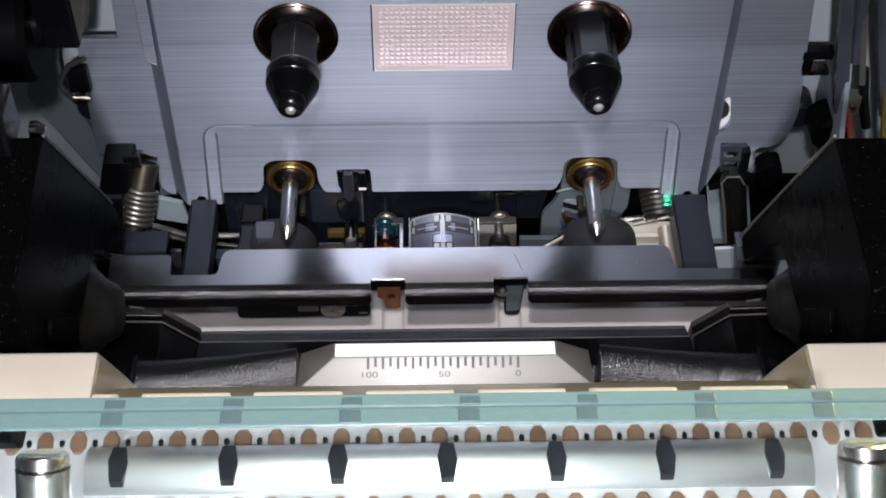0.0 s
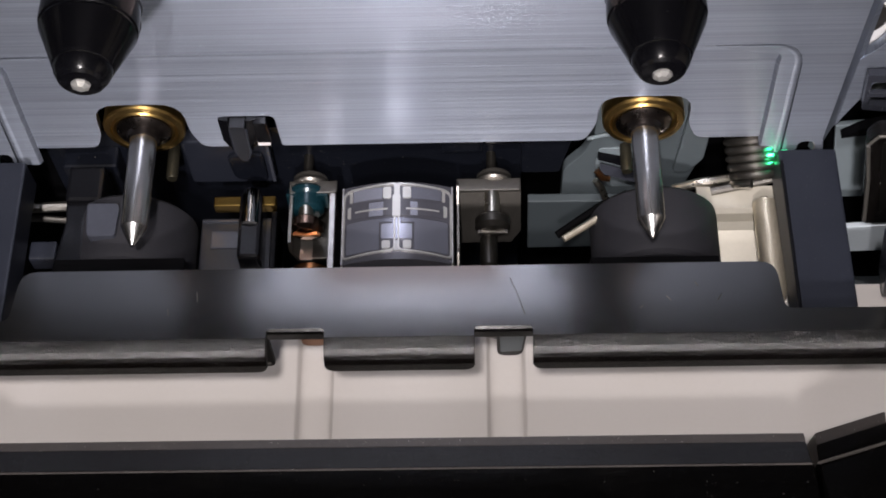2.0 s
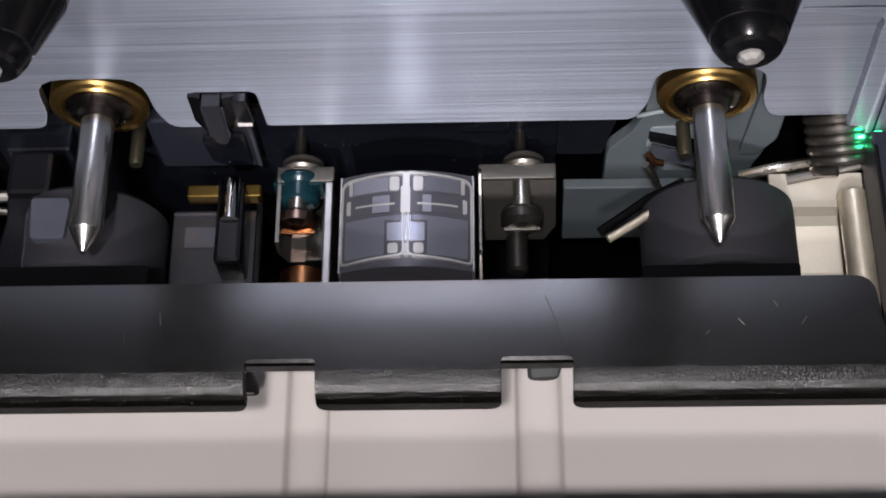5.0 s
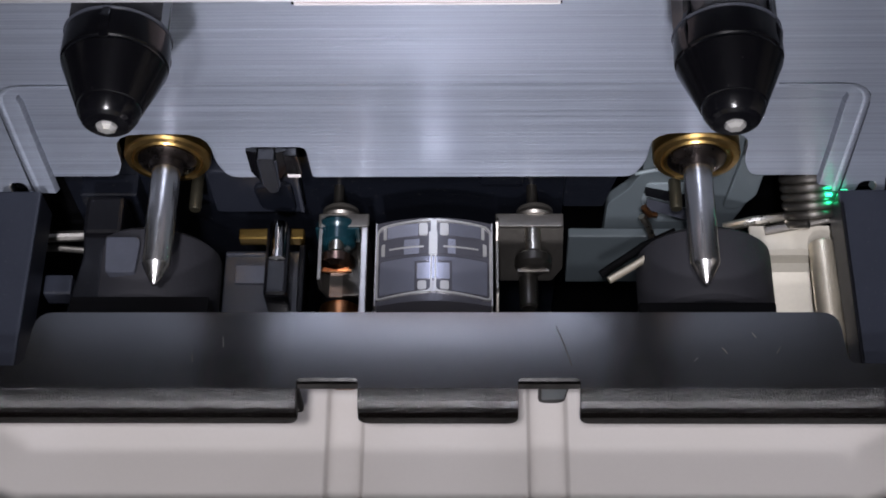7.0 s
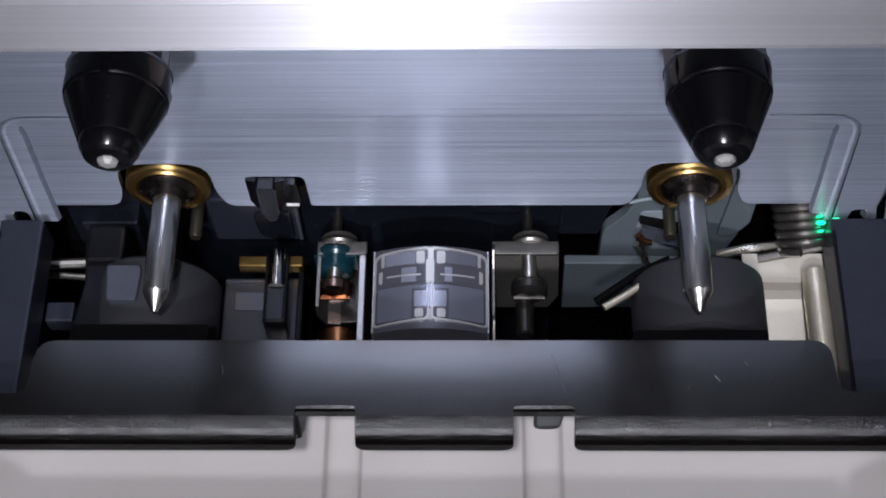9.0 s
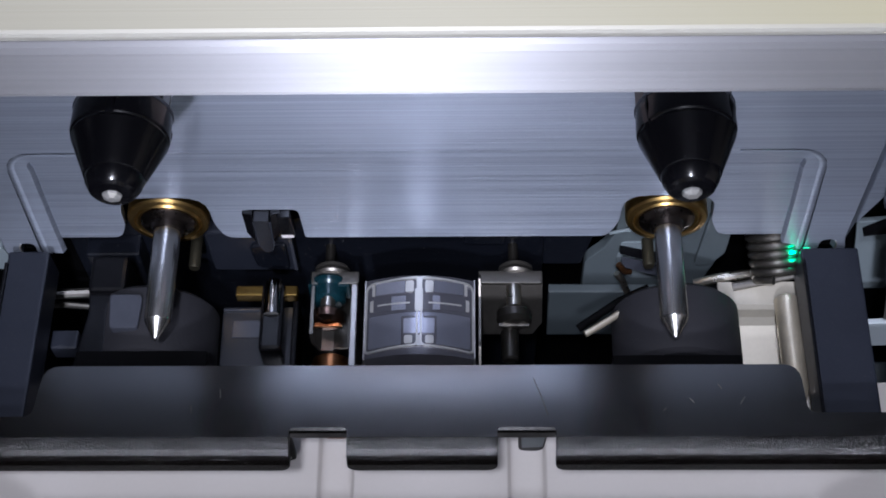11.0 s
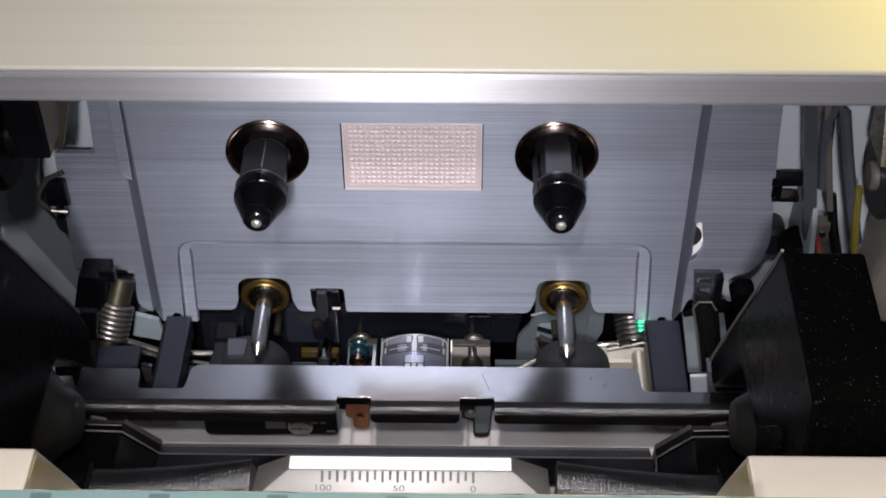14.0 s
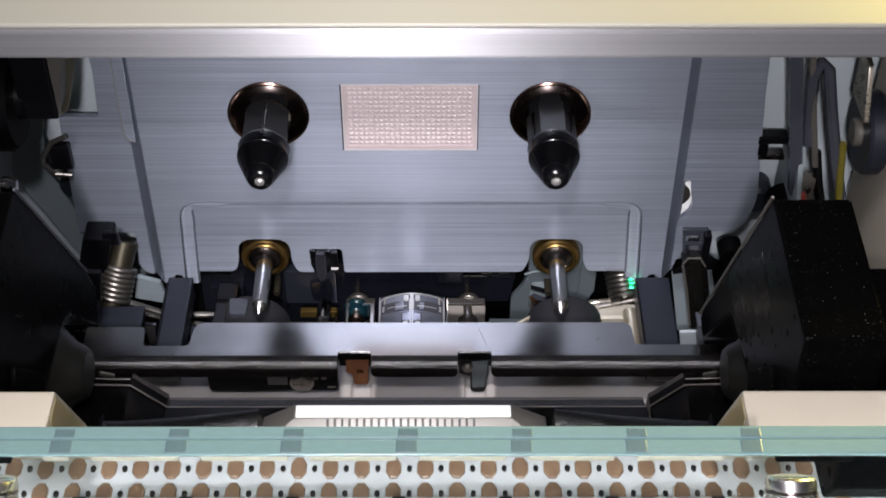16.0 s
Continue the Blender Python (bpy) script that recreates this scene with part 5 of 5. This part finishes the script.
# matt black sheet standing in for shade below the plate
part("gap_shade", slab("y", [(36, -37.0), (60, -37.0), (60, -75), (36, -75)], 6.0, 6.8), BLACK_MATT, sheetR)
sheetL = thing("support_sheet", (-46, 1, -42), "grey-blue steel support sheet beside the spring", "sheet")
part("upper", slab("y", rnd([(-46.4, -36.0), (-42.6, -37.4), (-41.8, -42.4), (-47.4, -41.0)], 0.2), 1.5, 2.4), CHASSIS, sheetL)
# black sheet for the shade on this side as well
part("gap_shade", slab("y", [(-60, -37.8), (-36, -37.8), (-36, -75), (-60, -75)], 3.2, 4.0), BLACK_MATT, sheetL)

# ---- supply side clutter above the arm ----
strut = thing("frame_strut", (57.5, 0, 8), "narrow dark steel frame strut", "strut")
part("bar", slab("y", [(59.2, -14), (61.2, -14), (57.0, 12.0), (53.9, 31.0), (51.9, 31.0), (55.0, 12.0)], -3.0, -1.0, bevel=0.3), SMOKE, strut)
part("inner_bar", slab("y", [(61.6, -8), (62.6, -8), (59.0, 11.0), (55.8, 31.0), (54.8, 31.0), (58.0, 11.0)], -3.2, -1.2, bevel=0.3), BLASTED, strut)
part("cross_bar", block(54.4, 59.0, 3.0, 5.0, -8.4, -6.9, 0.2), BLACK_SATIN, strut)
part("cross_bar", block(54.8, 59.0, 3.0, 5.0, -11.6, -10.8, 0.2), DARK_STEEL, strut)
part("block", block(54.4, 56.2, 3.2, 5.0, -11.0, -8.0, 0.2), BLACK_MATT, strut)
loop = [(60.6, -2.0, -4.0), (59.6, -2.2, 3.0), (59.0, -2.4, 9.0), (59.8, -2.6, 12.0), (61.0, -2.6, 10.2), (62.9, -2.6, 2.0), (65.4, -2.8, -8.0), (67.0, -3.0, -14.0)]
single("cable_loop", tube(loop, 1.0), SMOKE, "black cable looped beside the frame", "cable", base=(64, -2, 0))
single("cable", tube([(62.2, -1.6, -6.0), (63.4, -2.0, -12.0), (64.8, -2.6, -17.0)], 0.8), BLACK_GLOSS, "short black cable beside the strut", "cable", base=(63, -2, -12))
single("greased_wire", tube([(65.4, -3.2, -3.0), (65.9, -3.6, -8.0), (66.6, -4.0, -14.0), (67.6, -5.0, -19.0), (68.6, -9.0, -24.0)], 0.6), YELLOW_WIRE, "greasy yellow wire beside the wheel", "wire", base=(66, -4, -12))
single("red_wire", tube([(60.8, -4.0, -12.5), (61.6, -4.5, -15.5), (62.4, -5.0, -19.0)], 0.5), RED_WIRE, "red wire beside the strut", "wire", base=(61, -4, -15))
single("blue_wire", tube([(59.3, -0.5, -4.5), (60.0, -0.5, -6.5)], 0.6), BLUE_WIRE, "short blue wire end", "wire", base=(59.6, -0.5, -5.5))
wheel = thing("idler_wheel", (68, -3, -1), "grey plastic idler wheel with a pale hub", "wheel")
part("rim", lathe([(2.0, -1.5), (6.0, -1.5), (6.4, -1.0), (6.4, 1.0), (6.0, 1.5), (2.0, 1.5)], (69.0, -3.0, -1.0), "x"), POST_GREY, wheel)
part("hub", lathe([(0, -2.6), (1.8, -2.6), (2.2, -2.2), (2.2, 2.0), (0, 2.0)], (69.0, -3.0, -1.0), "x"), SCALE_GREY, wheel)
part("bracket", slab("x", rnd([(-7.5, 4.0), (-4.0, 12.0), (1.0, 12.0), (0.5, 4.0)], 0.6), 66.2, 67.0), NICKEL, wheel)
clear = thing("clear_block", (61, -2, -12), "small clear plastic block on the strut", "block")
part("block", block(60.6, 62.8, -3.0, -1.0, -14.5, -10.6, 0.3), SCALE_GREY, clear)
part("stud", lathe([(0, -3.6), (0.5, -3.6), (0.5, -2.9), (0, -2.9)], (61.6, 0, -12.2), seg=16), STEEL, clear)
single("side_panel", block(70.5, 74.0, -60, 4, -40, 31.5, 0.6), CHAMPAGNE, "pale champagne inner side panel", "panel", kind="structure")
single("grey_gusset", slab("x", rnd([(4.0, 8.0), (-6.0, -14.0), (-14.0, -26.0), (-2.0, -30.0), (8.0, -20.0)], 1.0), 59.5, 60.3), CHASSIS, "grey-green painted gusset plate", "plate", base=(60, 0, -15))
tophub = thing("damper_hub", (52, -1, -15), "rounded black damper behind the arm", "damper")
part("disc", lathe([(0, -3.0), (2.6, -3.0), (3.2, -2.4), (3.2, 2.5), (0, 2.5)], (60.0, 0, -19.0)), BLACK_MATT, tophub)

# ---- take-up side clutter ----
mot = thing("solenoid", (-60, -12, 8), "black cylindrical solenoid with a bright collar", "solenoid")
part("barrel", lathe([(0, -76), (7.6, -76), (7.6, -55.6), (6.9, -54.6), (0, -54.6)], (0, -10.0, 11.0), "x"), BLACK_MATT, mot)
part("collar", lathe([(3.4, -54.7), (3.4, -53.4), (2.6, -53.0), (0, -53.0)], (0, -9.5, 11.0), "x"), BLACK_GLOSS, mot)
part("switch_box", block(-54.0, -48.9, -12.5, -8.0, 9.0, 24.0, 0.4), BLACK_SATIN, mot, "dark switch box on the end")
part("switch_side", hull((-48.8, -12.3, 24), (-46.2, -8.0, 24), (-48.8, -12.3, 9.4), (-48.6, -8.0, 10.0), (-48.9, -8.0, 24), (-48.9, -8.0, 9.4)), BLASTED, mot, "grey side of the box")
part("stud", lathe([(0, -52.9), (0.7, -52.9), (0.7, -52.0), (0, -51.8)], (0, -9.5, 11.0), "x", seg=16), STEEL, mot)
part("flange", block(-56.5, -52.6, -7.5, 1.0, 13.0, 30.0, 0.4), BLACK_SATIN, mot)
pal = thing("pale_link", (-51, 1, 4), "pale painted steel link beside the solenoid", "link")
part("bar", slab("y", rnd([(-53.4, -1.5), (-52.4, 3.0), (-51.8, 12.0), (-47.8, 30.0), (-46.8, 30.0), (-49.4, 8.0), (-51.6, 0.0)], 0.4), 1.2, 2.0), CHAMPAGNE, pal)
fit_ = thing("steel_clip", (-56, 2, -10), "dull grey steel clip holding a dark pad", "clip")
part("arc", tube([(-53.0, 1.6, -5.5), (-55.4, 1.4, -6.6), (-57.2, 1.4, -9.4), (-57.3, 1.4, -11.0), (-56.0, 1.4, -13.0), (-53.4, 1.6, -13.4)], 0.42), DULL_NICKEL, fit_)
part("pad", block(-56.2, -53.0, 1.4, 3.0, -12.2, -7.5, 0.3), BLACK_SATIN, fit_)
stp = thing("grey_cover_strip", (-61, 2, -12), "grey-green painted cover strip", "strip")
part("strip", slab("y", rnd([(-60.5, 2.0), (-56.0, 0.0), (-57.6, -8.0), (-58.0, -14.0), (-52.0, -34.0), (-55.0, -36.0), (-64.0, -16.0)], 0.6), 4.6, 5.4), CHASSIS, stp)
stud = thing("arm_stud", (-50, -38, 17), "bright stud on the door arm", "stud")
part("head", lathe([(0, -49.0), (1.1, -49.0), (1.2, -48.2), (0.6, -47.2), (0, -47.2)], (0, -38.8, 19.8), "x", seg=20), STEEL, stud)
part("block", block(-60.0, -50.0, -44.0, -38.0, 20.2, 27.0, 0.6), BLACK_GLOSS, stud)

# green indicator beside the spring
led = thing("green_indicator", (39.2, -1, -36), "small green indicator lamp behind the guide post", "indicator")
LED_M = bpy.data.materials.new("green_led")
LED_M.use_nodes = True
LED_M.node_tree.nodes["Principled BSDF"].inputs["Base Color"].default_value = (0.05, 0.6, 0.3, 1)
LED_M.node_tree.nodes["Principled BSDF"].inputs["Emission Color"].default_value = (0.05, 1.0, 0.45, 1)
LED_M.node_tree.nodes["Principled BSDF"].inputs["Emission Strength"].default_value = 1.5
part("lens", block(37.6, 38.3, -1.0, -0.4, -35.5, -34.7, 0.1), LED_M, led, "green light guide")

glow = bpy.data.lights.new("green_glow", "AREA")
glow.shape, glow.size, glow.size_y, glow.energy, glow.color = "RECTANGLE", 0.0008, 0.0008, 0.00017, (0.02, 1.0, 0.4)
glow.spread = radians(110)
new("green_glow", glow).matrix_world = look((0.0374, -0.0008, -0.0347), (0.0359, -0.0010, -0.0361))
